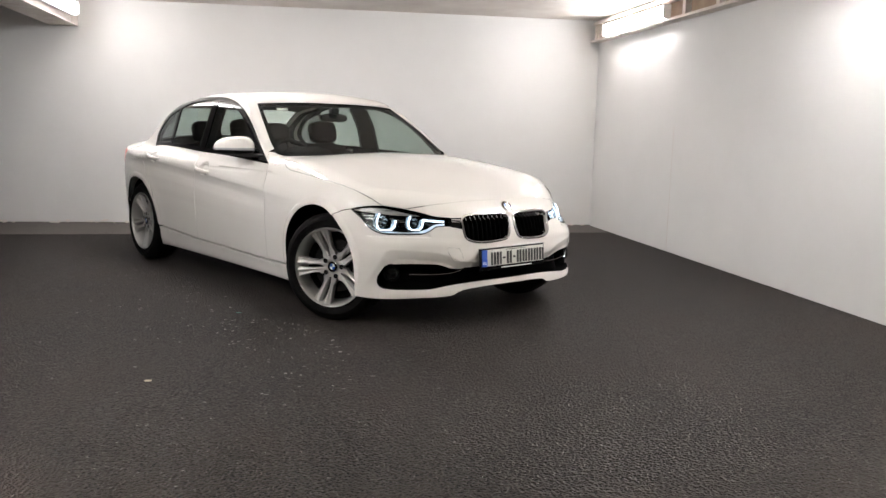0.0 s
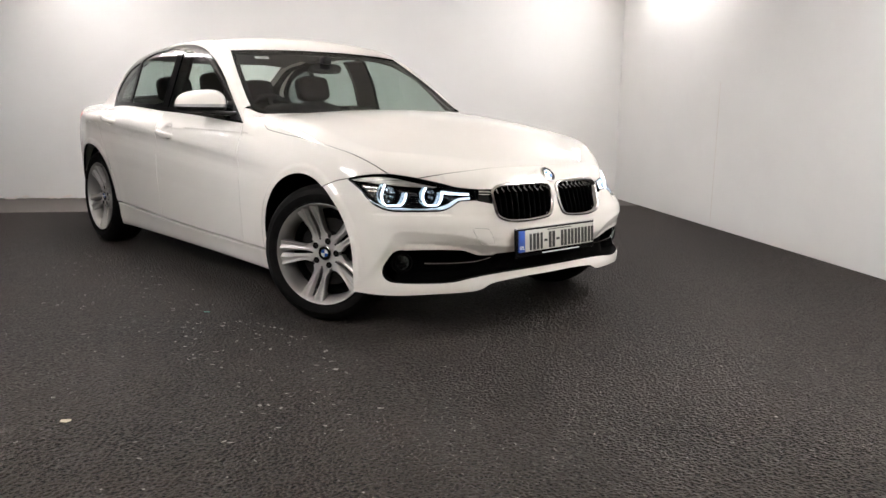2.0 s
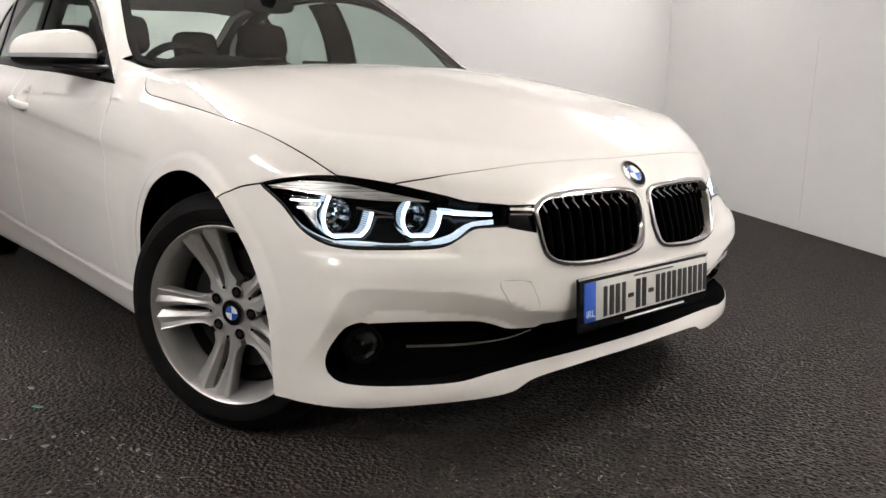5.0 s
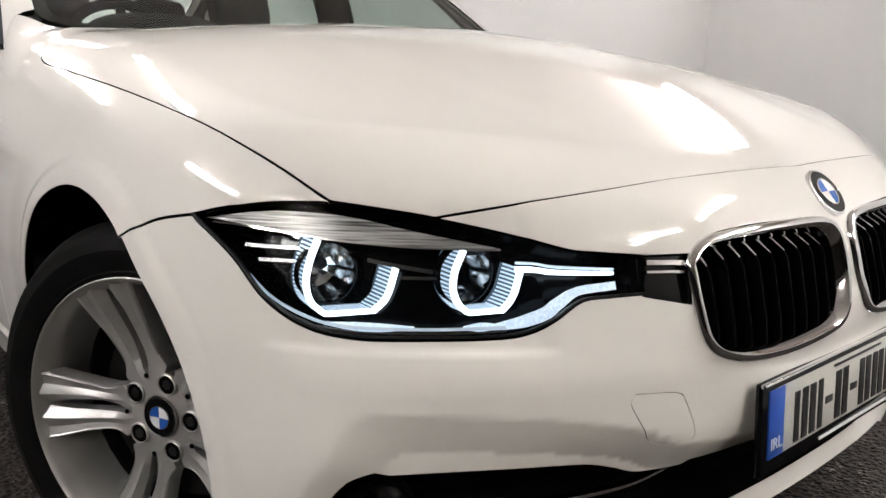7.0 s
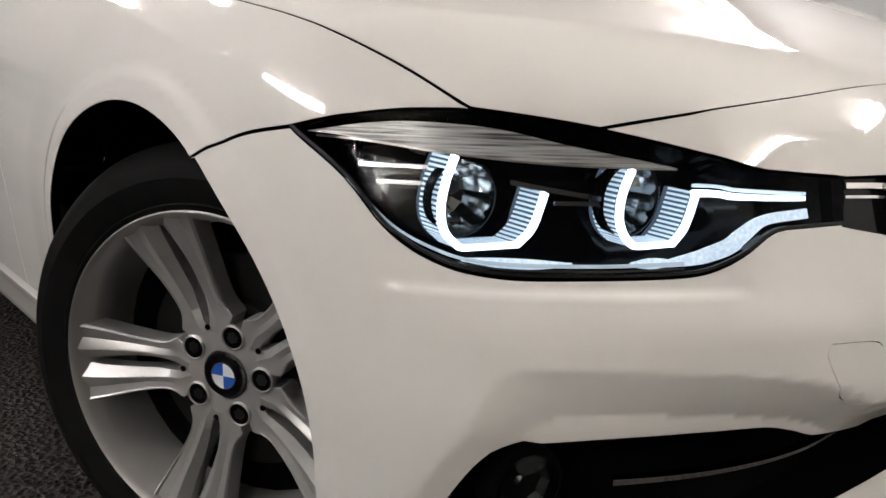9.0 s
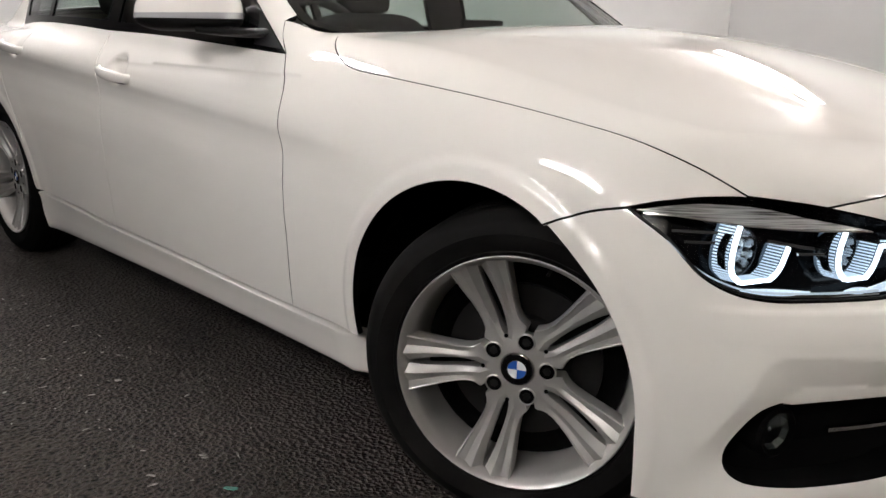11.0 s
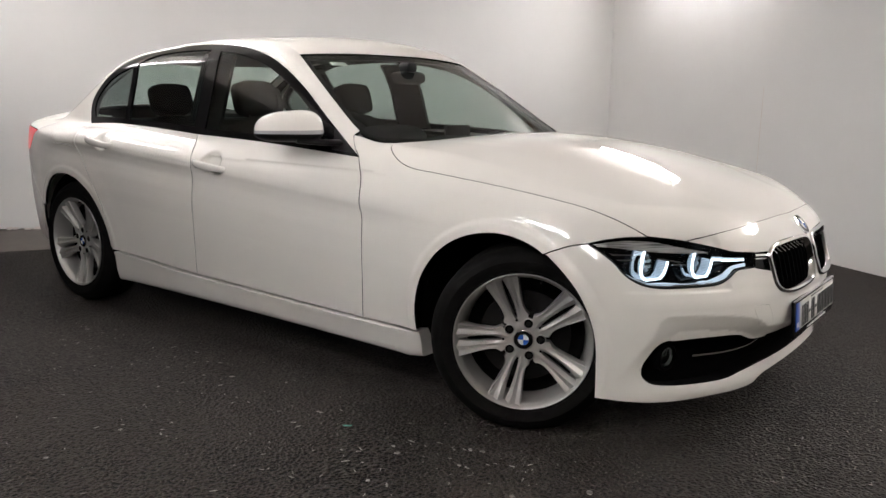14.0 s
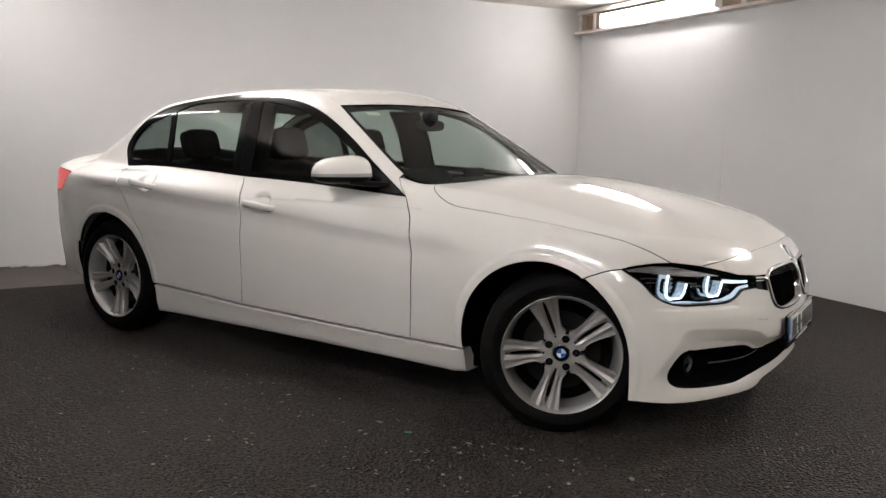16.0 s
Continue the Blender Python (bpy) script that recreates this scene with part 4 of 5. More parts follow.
def pane_edge(segments, d=0.007):
    q = TOPSIDE.down(loop(*segments))
    o, d_, far = TOPSIDE.rays(shrink(q, d))
    return shoot(o, d_, far, whole, 70)


panes = [pane_edge(q) for q in (GLASS_F, GLASS_R, GLASS_Q)]
panel("window_frame", dlo, TOPSIDE, GLOSS_BLACK, car, panes, 0.02, 0.001, inset=0.002, flange=0.012, both=True, label="gloss black window frame and pillar")
for o, nm in zip(panes, ("front_door_glass", "rear_door_glass", "quarter_glass")):
    panel(nm, o, TOPSIDE, QUARTER if nm == "quarter_glass" else TINTED, car, cell=0.05, gap=0.0005, inset=0.006, flange=0, both=True, label="tinted side glass")
SCREEN = Flat((-0.49, 0, -0.87), (0, 1, 0))
screen_edge = loop(SCREEN_TOP, flip(SCREEN_TOP), opposite(SCREEN_SIDE), opposite(SCREEN_BASE), SCREEN_BASE[::-1], SCREEN_SIDE[::-1])
inner = SCREEN.down(screen_edge)
panel("windscreen", screen_edge, SCREEN, PANE, car, cell=0.05, g=cabin, gap=0.001, inset=0.004, flange=0, label="clear raked windscreen")
SCREEN.down(screen_edge)
band = shrink(inner, 0.03)
oo, dd, ff = SCREEN.rays(band)
band3 = shoot(oo, dd, ff, cabin, 70)
panel("windscreen_band", screen_edge, SCREEN, DARK, car, [band3], 0.03, 0.0, cabin, 0.006, 0.004, label="black printed windscreen border")
# cowl under the windscreen
panel("cowl", loop(HOOD_REAR, opposite(HOOD_REAR[::-1]), [(-0.71, 0.66, 0.962), (-0.80, 0.70, 0.965)], [(-0.80, 0.70, 0.965), (-0.735, 0.45, 0.96), (-0.68, 0, 0.96), (-0.735, -0.45, 0.96), (-0.80, -0.70, 0.965)], [(-0.80, -0.70, 0.965), (-0.71, -0.66, 0.962)]),
      Flat((0, 0, -1)), TRIM, car, cell=0.05, g=lower_body, inset=0.022, flange=0)


# ---- wheels ----
def spoke_mesh(side):
    """One of the two arms of a double spoke, along +x; side +1 or -1 round the axle."""
    bm = bmesh.new()
    rows = []
    for r, inner, outer, o in ((0.040, 0.0, 0.022, -0.006), (0.066, 0.0, 0.037, -0.0045), (0.0765, 0.0035, 0.0455, -0.005), (0.082, 0.006, 0.0440, -0.005), (0.089, 0.0065, 0.0405, -0.005), (0.099, 0.0075, 0.0378, -0.004), (0.112, 0.0082, 0.0375, -0.002), (0.13, 0.0086, 0.0400, 0.001), (0.155, 0.0088, 0.0450, 0.006), (0.182, 0.0080, 0.0520, 0.0135), (0.204, 0.0060, 0.0575, 0.020), (0.222, 0.0035, 0.0620, 0.025), (0.2335, 0.0020, 0.0655, 0.0265)):
        w = outer - inner
        k = min(1.0, max(0.15, (r - 0.074) / 0.05))
        sec = [(0.0, -0.034), (0.0, -0.013 * k), (0.30, 0.0), (0.36, -0.0004), (0.60, -0.0050 * k), (0.86, -0.0030 * k), (0.91, -0.0004), (0.97, -0.0035 * k), (1.0, -0.011 * k), (1.0, -0.034)]
        rows.append([bm.verts.new((r, -(o + h), side * (inner + w * a))) for a, h in sec])
    for a, b in zip(rows, rows[1:]):
        for i in range(len(a)):
            j = (i + 1) % len(a)
            bm.faces.new((a[i], a[j], b[j], b[i]))
    bm.faces.new(rows[0])
    bm.faces.new(rows[-1][::-1])
    return bm


def fan(r, a0, a1, o, n=8):
    bm = bmesh.new()
    c = bm.verts.new((0, -o, 0))
    p = [bm.verts.new((r * math.cos(radians(a)), -o, r * math.sin(radians(a)))) for a in np.linspace(a0, a1, n)]
    for i in range(n - 1):
        bm.faces.new((c, p[i], p[i + 1]))
    return bm


def roundel(parent, r, o):
    """Round badge: black ring with blue and white quarters and a silver edge."""
    part("badge_edge", lathe([(r, o - 0.004), (r, o), (r * 0.93, o + 0.001), (r * 0.92, o - 0.001)], 32), CHROME, parent)
    part("badge_ring", lathe([(r * 0.93, o - 0.002), (r * 0.92, o + 0.0003), (r * 0.60, o + 0.0012), (0, o + 0.0012)], 32), GLOSS_BLACK, parent)
    part("badge_inner_edge", lathe([(r * 0.61, o + 0.001), (r * 0.60, o + 0.0022), (r * 0.56, o + 0.0022), (r * 0.55, o + 0.001)], 32), CHROME, parent)
    for k in range(4):
        part("badge_quarter", fan(r * 0.57, 90 * k, 90 * k + 90, o + 0.0018), BLUE if k % 2 else WHITE, parent)


def wheel(place, spin):
    tread = []
    for o in (0.0, -0.028, -0.034, -0.036, -0.042, -0.070, -0.074, -0.080, -0.110, -0.114, -0.120, -0.148):
        tread.append((0.3175 if o in (-0.036, -0.034, -0.074, -0.114) else 0.3255 - 0.10 * abs(o + 0.075) ** 2, o))
    rim = part("wheel", lathe([(0.2335, 0.020), (0.2385, 0.030), (0.2405, 0.0345), (0.2385, 0.0365), (0.2345, 0.034), (0.2315, 0.026), (0.226, 0.018), (0.221, 0.004), (0.214, -0.03), (0.207, -0.09), (0.206, -0.165), (0.2335, -0.175)], 72), ALLOY, car, "silver alloy wheel with five double spokes")
    rim.matrix_local = place
    part("tyre", lathe([(0.2345, 0.024), (0.241, 0.031), (0.2475, 0.034), (0.2495, 0.0325), (0.268, 0.040), (0.283, 0.0405), (0.2845, 0.0385), (0.300, 0.034), (0.312, 0.023), (0.320, 0.010)] + tread + [(0.318, -0.162), (0.300, -0.186), (0.262, -0.19), (0.236, -0.178)], 96), RUBBER, rim, "black road tyre")
    arms = None
    for k in range(5):
        turn = Matrix.Rotation(radians(-(spin + 72 * k)), 4, "Y")
        if arms is None:
            arms = [part("spoke_arm", spoke_mesh(s), ALLOY, rim, sharp=14) for s in (1, -1)]
            use = arms
        else:
            use = [a.copy() for a in arms]
            for a in use:
                scene.collection.objects.link(a)
                a.parent = rim
        for a in use:
            a.matrix_local = turn
        at = Matrix.Rotation(radians(-(spin + 72 * k + 36)), 4, "Y")
        out = at @ Matrix.Translation((0.0595, 0, 0))
        part("bolt_lip", lathe([(0.0185, -0.0075), (0.0182, -0.0022), (0.0165, -0.0012), (0.0150, -0.0035)], 20), ALLOY, rim).matrix_local = out
        # flat black discs on the hub stand in for the dark of deep holes
        part("bolt_hole_shade", lathe([(0.0155, -0.0030), (0.0135, -0.0036), (0, -0.0036)], 16), DARK, rim).matrix_local = out
        part("wheel_bolt", lathe([(0.0090, -0.007), (0.0088, -0.0025), (0.005, -0.0018), (0, -0.0030)], 6), IRON, rim).matrix_local = out
        part("slot_hole_shade", lathe([(0.0045, -0.004), (0.0042, -0.0028), (0, -0.0030)], 10), DARK, rim).matrix_local = turn @ Matrix.Translation((0.071, 0, 0))
    part("wheel_hub", lathe([(0.066, -0.040), (0.0735, -0.030), (0.0725, -0.012), (0.069, -0.0072), (0.060, -0.0052), (0.036, -0.0048), (0.034, -0.010), (0, -0.010)], 40), ALLOY, rim)
    roundel(rim, 0.0335, -0.001)
    part("brake_disc", lathe([(0.160, -0.068), (0.160, -0.055), (0.10, -0.055), (0.095, -0.040), (0.05, -0.038), (0, -0.038)], 40), IRON, rim, "dark brake disc")
    # black disc added for the shade between the spokes
    part("wheel_shade", lathe([(0.207, -0.060), (0.19, -0.072), (0, -0.08)], 32), DARK, rim)
    part("valve", lathe([(0.004, -0.02), (0.004, 0.012), (0.0028, 0.014), (0, 0.014)], 8), RUBBER, rim).matrix_local = Matrix.Rotation(radians(-(spin + 36)), 4, "Y") @ Matrix.Translation((0.212, 0, 0))
    return rim


STEER = 26.0
wheel(pose(0.002, -0.807, 0.3255, 0, 0, STEER), 39)
wheel(pose(-2.811, -0.829, 0.3255), 53)
wheel(pose(0.002, 0.843, 0.3255, 0, 0, 180 + STEER), 20)
wheel(pose(-2.811, 0.865, 0.3255, 0, 0, 180), 10)

# arch liners and underbody
for s in (1, -1):
    for cx, cz in (ARCH_F, ARCH_R):
        bm = bmesh.new()
        n = 36
        rows = []
        for r, y in ((ARCH + 0.010, 0.815), (ARCH + 0.014, 0.50), (0.0, 0.49)):
            rows.append([bm.verts.new((cx + r * math.cos(a), (-y if s > 0 else y + 2 * CENTRE), cz + r * math.sin(a))) for a in np.linspace(radians(-6), radians(186), n)])
        for a, b in zip(rows, rows[1:]):
            for i in range(n - 1):
                bm.faces.new((a[i], a[i + 1], b[i + 1], b[i]))
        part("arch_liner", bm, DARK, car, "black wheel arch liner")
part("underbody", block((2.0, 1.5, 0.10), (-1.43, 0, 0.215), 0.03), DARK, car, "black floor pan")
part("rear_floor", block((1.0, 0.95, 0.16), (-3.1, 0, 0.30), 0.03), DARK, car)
# plain dark block added so nothing shows through grille and lamps
part("bay_block", block((0.85, 0.92, 0.50), (-0.02, 0, 0.48), 0.03), DARK, car, "plain dark block added behind the grille to close the view")
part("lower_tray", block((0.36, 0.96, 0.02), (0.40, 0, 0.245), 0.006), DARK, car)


# ---- head lamps, grilles, plate and bumper details ----
def tray(name, outline, proj, depth, mat, parent, both=True, gap=0.001, label=""):
    """A sunken pan behind an opening."""
    p, n, tris = lay(outline, proj, (), 0.03, gap)
    k = len(p)
    V = np.vstack([p - n * depth, p - n * 0.002])
    F = [tuple(t) for t in tris] + [(a, b, b + k, a + k)[::-1] for a, b in rim_edges(tris)]
    obs = []
    for s in ((1, -1) if both else (1,)):
        obs.append(mesh_object(name, across(V) if s < 0 else V, F if s > 0 else [tuple(reversed(f)) for f in F], mat, parent, label, False))
    return obs


for a, b in zip(tray("lamp_housing", loop(TAIL_LAMP + TAIL_LAMP[:1]), TOPSIDE, 0.03, DARK, car), tail_lamps):
    a.parent = b
pans = tray("head_lamp", lamp_outline, NOSE_WRAP, 0.075, GLOSS_BLACK, car, label="head lamp with glowing white angular rings")
lenses = panel("lens", lamp_outline, NOSE_WRAP, LENS, car, cell=0.03, gap=0.001, inset=0.002, flange=0, both=True, label="clear lamp lens")
BAND = loop([(0.262, -0.846, 0.6985), (0.324, -0.818, 0.696), (0.381, -0.782, 0.689), (0.471, -0.698, 0.680), (0.548, -0.594, 0.677)], [(0.548, -0.594, 0.677), (0.492, -0.663, 0.694), (0.413, -0.738, 0.711), (0.33, -0.806, 0.712), (0.262, -0.846, 0.6985)])
bands = panel("indicator_strip", BAND, NOSE_WRAP, LAMP_SILVER, car, cell=0.02, gap=0.0, inset=0.014, flange=0.008, both=True, label="silver ribbed indicator strip")
for group in (lenses, bands):
    for a, b in zip(group, pans):
        a.parent = b
RING_A = ([(0.40, -0.760, 0.681), (0.40, -0.772, 0.655), (0.40, -0.777, 0.630), (0.40, -0.771, 0.606), (0.408, -0.757, 0.589)], [(0.408, -0.757, 0.589), (0.43, -0.698, 0.588)], [(0.43, -0.698, 0.588), (0.438, -0.684, 0.606), (0.445, -0.676, 0.642)])
RING_B = ([(0.51, -0.623, 0.670), (0.51, -0.636, 0.6465), (0.51, -0.638, 0.622), (0.513, -0.631, 0.604), (0.518, -0.620, 0.592)], [(0.518, -0.620, 0.592), (0.535, -0.577, 0.592)], [(0.535, -0.577, 0.592), (0.54, -0.564, 0.610), (0.545, -0.557, 0.645)])


def joined(segments, spacing):
    runs = [curve3(q, spacing) for q in segments]
    return np.vstack([r[:-1] for r in runs[:-1]] + [runs[-1]])


BAR = [(0.565, -0.582, 0.655), (0.598, -0.527, 0.651), (0.627, -0.470, 0.648)]
BLADE = [(0.317, -0.834, 0.655), (0.37, -0.816, 0.612), (0.416, -0.789, 0.589), (0.458, -0.754, 0.582), (0.52, -0.68, 0.5815), (0.574, -0.607, 0.584)]
KNEE = [(0.566, -0.618, 0.584), (0.590, -0.578, 0.592), (0.603, -0.549, 0.608), (0.613, -0.519, 0.625), (0.633, -0.470, 0.630)]


def mirror_bm(bm, s):
    if s < 0:
        for v, q in zip(bm.verts, opposite([v.co[:] for v in bm.verts])):
            v.co = q
    return bm


def rect(w, h):
    return [(-w / 2, -h / 2), (w / 2, -h / 2), (w / 2, h / 2), (-w / 2, h / 2)]


def turned(profile, n, at, s):
    """A lathe that faces forward, at a place in the lamp."""
    bm = lathe(profile, n)
    bmesh.ops.rotate(bm, cent=(0, 0, 0), matrix=Matrix.Rotation(radians(78), 3, "Z"), verts=bm.verts)
    bmesh.ops.translate(bm, vec=at, verts=bm.verts)
    return mirror_bm(bm, s)


def strip_solid(bm, a, b, c, d, push):
    """Thin slab over a quad, grown both ways along push."""
    lo, hi = [bm.verts.new(v - push) for v in (a, b, c, d)], [bm.verts.new(v + push) for v in (a, b, c, d)]
    bm.faces.new(lo)
    bm.faces.new(hi[::-1])
    for k in range(4):
        bm.faces.new((lo[k], hi[k], hi[(k + 1) % 4], lo[(k + 1) % 4]))


DEPTH = np.array((-0.040, 0.004, 0.0))
for s, lamp in ((1, pans[0]), (-1, pans[1])):
    for path in (RING_A, RING_B):
        c = joined(path, 0.0026)
        part("ring_light", mirror_bm(sweep(c, rect(0.0050, 0.0070), ups=[(1, 0.1, 0)] * len(c)), s), GUIDE, lamp, "glowing white angular ring")
        base, ribs = bmesh.new(), bmesh.new()
        for i in range(len(c) - 1):
            push = np.cross(c[i + 1] - c[i], DEPTH)
            push = push / np.linalg.norm(push)
            q = (c[i] + DEPTH * 0.12, c[i + 1] + DEPTH * 0.12, c[i + 1] + DEPTH, c[i] + DEPTH)
            strip_solid(base, *q, push * 0.0004)
            if i % 2:
                strip_solid(ribs, c[i] + DEPTH * 0.16, c[i + 1] + DEPTH * 0.16, c[i + 1] + DEPTH * 0.86, c[i] + DEPTH * 0.86, push * 0.0012)
        part("ring_band", mirror_bm(base, s), RIB_BASE, lamp, "dark band of the ring", smooth=False)
        part("ring_ribs", mirror_bm(ribs, s), GUIDE_DIM, lamp, "pale ribs of the ring", smooth=False)
        at = c.mean(0) + np.array((-0.052, -0.002, 0.020))
        part("reflector", turned([(0.038, 0.030), (0.034, 0.012), (0.026, -0.006), (0.012, -0.014), (0, -0.015)], 12, at, s), LAMP_BOWL, lamp, "dim faceted reflector bowl", smooth=False)
        part("bezel", turned([(0.0395, 0.020), (0.0400, 0.033), (0.0375, 0.034), (0.0365, 0.024)], 28, at, s), GLOSS_BLACK, lamp)
        part("bulb_shield", turned([(0.0, 0.016), (0.007, 0.014), (0.009, 0.006), (0.009, -0.012)], 12, at + np.array((0, 0, 0.008)), s), TRIM, lamp)
    p, n = on_body(curve3(BAR, 0.008), NOSE_WRAP, inset=0.018)
    low = p - np.array((0, 0, 0.0032))
    part("bar_light", mirror_bm(sweep(low, lambda t: rect(0.0068 - 0.0025 * t, 0.006), ups=n), s), GUIDE, lamp, "glowing white bar")
    high = p + np.array((0, 0, 1)) * np.linspace(0.0048, 0.0018, len(p))[:, None]
    part("upper_bar", mirror_bm(sweep(high, rect(0.003, 0.006), ups=n), s), GUIDE_DIM, lamp, "pale upper edge of the bar")
    p, n = on_body(curve3(BLADE, 0.008), NOSE_WRAP, inset=0.012)
    part("lower_blade", mirror_bm(sweep(p, lambda t: rect(0.0012 + 0.0026 * min(1, t * 1.8), 0.008), ups=n), s), GUIDE_LOW, lamp, "pale lower light blade")
    p, n = on_body(curve3(KNEE, 0.006), NOSE_WRAP, inset=0.020)
    part("inner_blade", mirror_bm(sweep(p, lambda t: rect(0.004 + 0.012 * math.sin(math.pi * min(0.82, 0.08 + t * 1.1)), 0.006), ups=n), s), GUIDE_SOFT, lamp, "pale ribbed inner blade")
    for z, q in ((0.655, ((0.345, -0.822), (0.375, -0.800), (0.396, -0.782))), (0.671, ((0.325, -0.832), (0.355, -0.812), (0.385, -0.788))), (0.641, ((0.475, -0.693), (0.490, -0.676), (0.508, -0.655)))):
        p, n = on_body([(x, y, z) for x, y in q], NOSE_WRAP, inset=0.022)
        part("chrome_strut", mirror_bm(sweep(p, rect(0.0042, 0.005), ups=n), s), STRUT, lamp)
    p, n = on_body(curve3([(0.445, -0.725, 0.662), (0.475, -0.693, 0.655), (0.505, -0.655, 0.648)], 0.01), NOSE_WRAP, inset=0.040)
    part("lamp_bracket", mirror_bm(sweep(p, rect(0.005, 0.010), ups=n), s), STRUT, lamp)
    p, n = on_body(curve3([(0.275, -0.842, 0.694), (0.324, -0.818, 0.693), (0.381, -0.782, 0.686), (0.471, -0.698, 0.677), (0.548, -0.594, 0.674)], 0.01), NOSE_WRAP, inset=0.012)
    part("strip_edge", mirror_bm(sweep(p, rect(0.0022, 0.003), ups=n), s), CHROME, lamp, "bright lower edge of the indicator strip")
    # pool of light below each ring, added as a glowing plate
    for q in (((0.425, -0.775, 0.584), (0.470, -0.728, 0.5825), (0.500, -0.690, 0.583)), ((0.535, -0.640, 0.5835), (0.560, -0.602, 0.5855))):
        p, n = on_body(curve3(q, 0.006), NOSE_WRAP, inset=0.022)
        part("ring_glow_pool", mirror_bm(sweep(p, lambda t: rect(0.003 + 0.008 * math.sin(math.pi * min(0.95, max(0.05, t))), 0.006), ups=n), s), GUIDE_SOFT, lamp, "small glowing plate for the pool of light under the ring")
    for x, y, z in ((0.365, -0.800, 0.690), (0.380, -0.795, 0.640)):
        p, n = on_body([(x, y, z), (x + 0.012, y + 0.014, z - 0.004)], NOSE_WRAP, inset=0.03)
        part("chrome_clip", mirror_bm(sweep(p, rect(0.006, 0.004), ups=n), s), CHROME, lamp)
    p, n = on_body(curve3(LAMP_LOW, 0.01), NOSE_WRAP, inset=0.004)
    part("lamp_seal", mirror_bm(sweep(p + np.array((0, 0, 0.0015)), rect(0.003, 0.006), ups=n), s), TRIM, lamp)
    p, n = on_body(curve3(BLADE, 0.008), NOSE_WRAP, inset=0.008)
    part("chrome_line", mirror_bm(sweep(p - np.array((0, 0, 0.0052)), rect(0.0022, 0.003), ups=n), s), CHROME, lamp)

# kidney grilles
for s in (1, -1):
    p, n = on_body(loop(GRILLE + GRILLE[:1], spacing=0.010), NOSE_WRAP, inset=0.0)
    c = p.mean(0)
    p = p + (c - p) * 0.02
    sec = [(-0.0085, -0.012), (-0.008, 0.004), (-0.004, 0.0085), (0.003, 0.0085), (0.0075, 0.003), (0.0085, -0.02)]
    frame_ob = part("kidney_grille", mirror_bm(sweep(p, sec, True, n), s), CHROME, car, "black kidney grille with a chrome frame", sharp=50)
    q, qn, tr = lay(grille_outline, NOSE_WRAP, (), 0.03, 0.004, whole, 0.06)
    mesh_object("grille_back", across(q) if s < 0 else q, [tuple(t) if s > 0 else tuple(reversed(t)) for t in tr], DARK, frame_ob)
    for i in range(9):
        y = -0.078 - 0.0335 * i
        lean = 0.004 * (i - 4)
        bottom, top = 0.531 + 0.004 * (i > 7) + 0.012 * (i == 0), 0.677 - 0.006 * (i == 8) - 0.004 * (i == 0)
        if i == 8:
            bottom = 0.55
        pts = [(0.7, y + lean * 0.3, bottom), (0.7, y, (bottom + top) / 2), (0.7, y - lean * 0.2, top - 0.034), (0.7, y - lean * 0.3, top - 0.014), (0.7, y - lean * 0.3, top)]
        q = curve3(pts, 0.012)
        a, an = on_body(q, NOSE_WRAP, inset=0.0)
        a = a - an * (0.014 + 0.022 * step(top - 0.036, top + 0.006, q[:, 2]))[:, None]
        sec = [(-0.004, -0.03), (-0.0042, -0.002), (-0.002, 0.003), (0.002, 0.003), (0.0042, -0.002), (0.004, -0.03)]
        slat = part("slat", mirror_bm(sweep(a, sec, ups=an), s), DARK, frame_ob)
        # glint on the sloped slat top, made as a pale strip
        m = max(3, len(a) // 4)
        part("slat_highlight", mirror_bm(sweep(a[-m:] + an[-m:] * 0.0026, lambda t: rect(0.0020 + 0.0030 * t, 0.002), ups=an[-m:]), s), SLAT_GLINT, slat, "pale strip for the glint at the top of the slat")
    link = panel("grille_link", bracket_outline if s > 0 else mirrored(bracket_outline), NOSE_WRAP, GLOSS_BLACK, car, cell=0.02, gap=0.0, inset=0.010, flange=0.02)
    a, an = on_body([(0.648, -0.436, 0.655), (0.656, -0.40, 0.654), (0.662, -0.372, 0.652)], NOSE_WRAP, inset=0.006)
    part("chrome_bar", mirror_bm(sweep(a, rect(0.006, 0.008), ups=an), s), CHROME, link)
    a, an = on_body([(0.650, -0.436, 0.644), (0.658, -0.40, 0.643), (0.664, -0.372, 0.641)], NOSE_WRAP, inset=0.008)
    part("chrome_bar", mirror_bm(sweep(a, rect(0.003, 0.006), ups=an), s), CHROME, link)

# bonnet badge
bp, bn = on_body([(0.667, -0.022, 0.714)], NOSE_WRAP)
badge = part("bonnet_badge", lathe([(0.041, -0.004), (0.041, 0.001), (0.039, 0.002), (0.0, 0.002)], 40), CHROME, car, "round blue and white bonnet badge")
badge.matrix_local = Matrix.Translation(bp[0]) @ Vector(bn[0]).to_track_quat("-Y", "Z").to_matrix().to_4x4()
roundel(badge, 0.0395, 0.003)

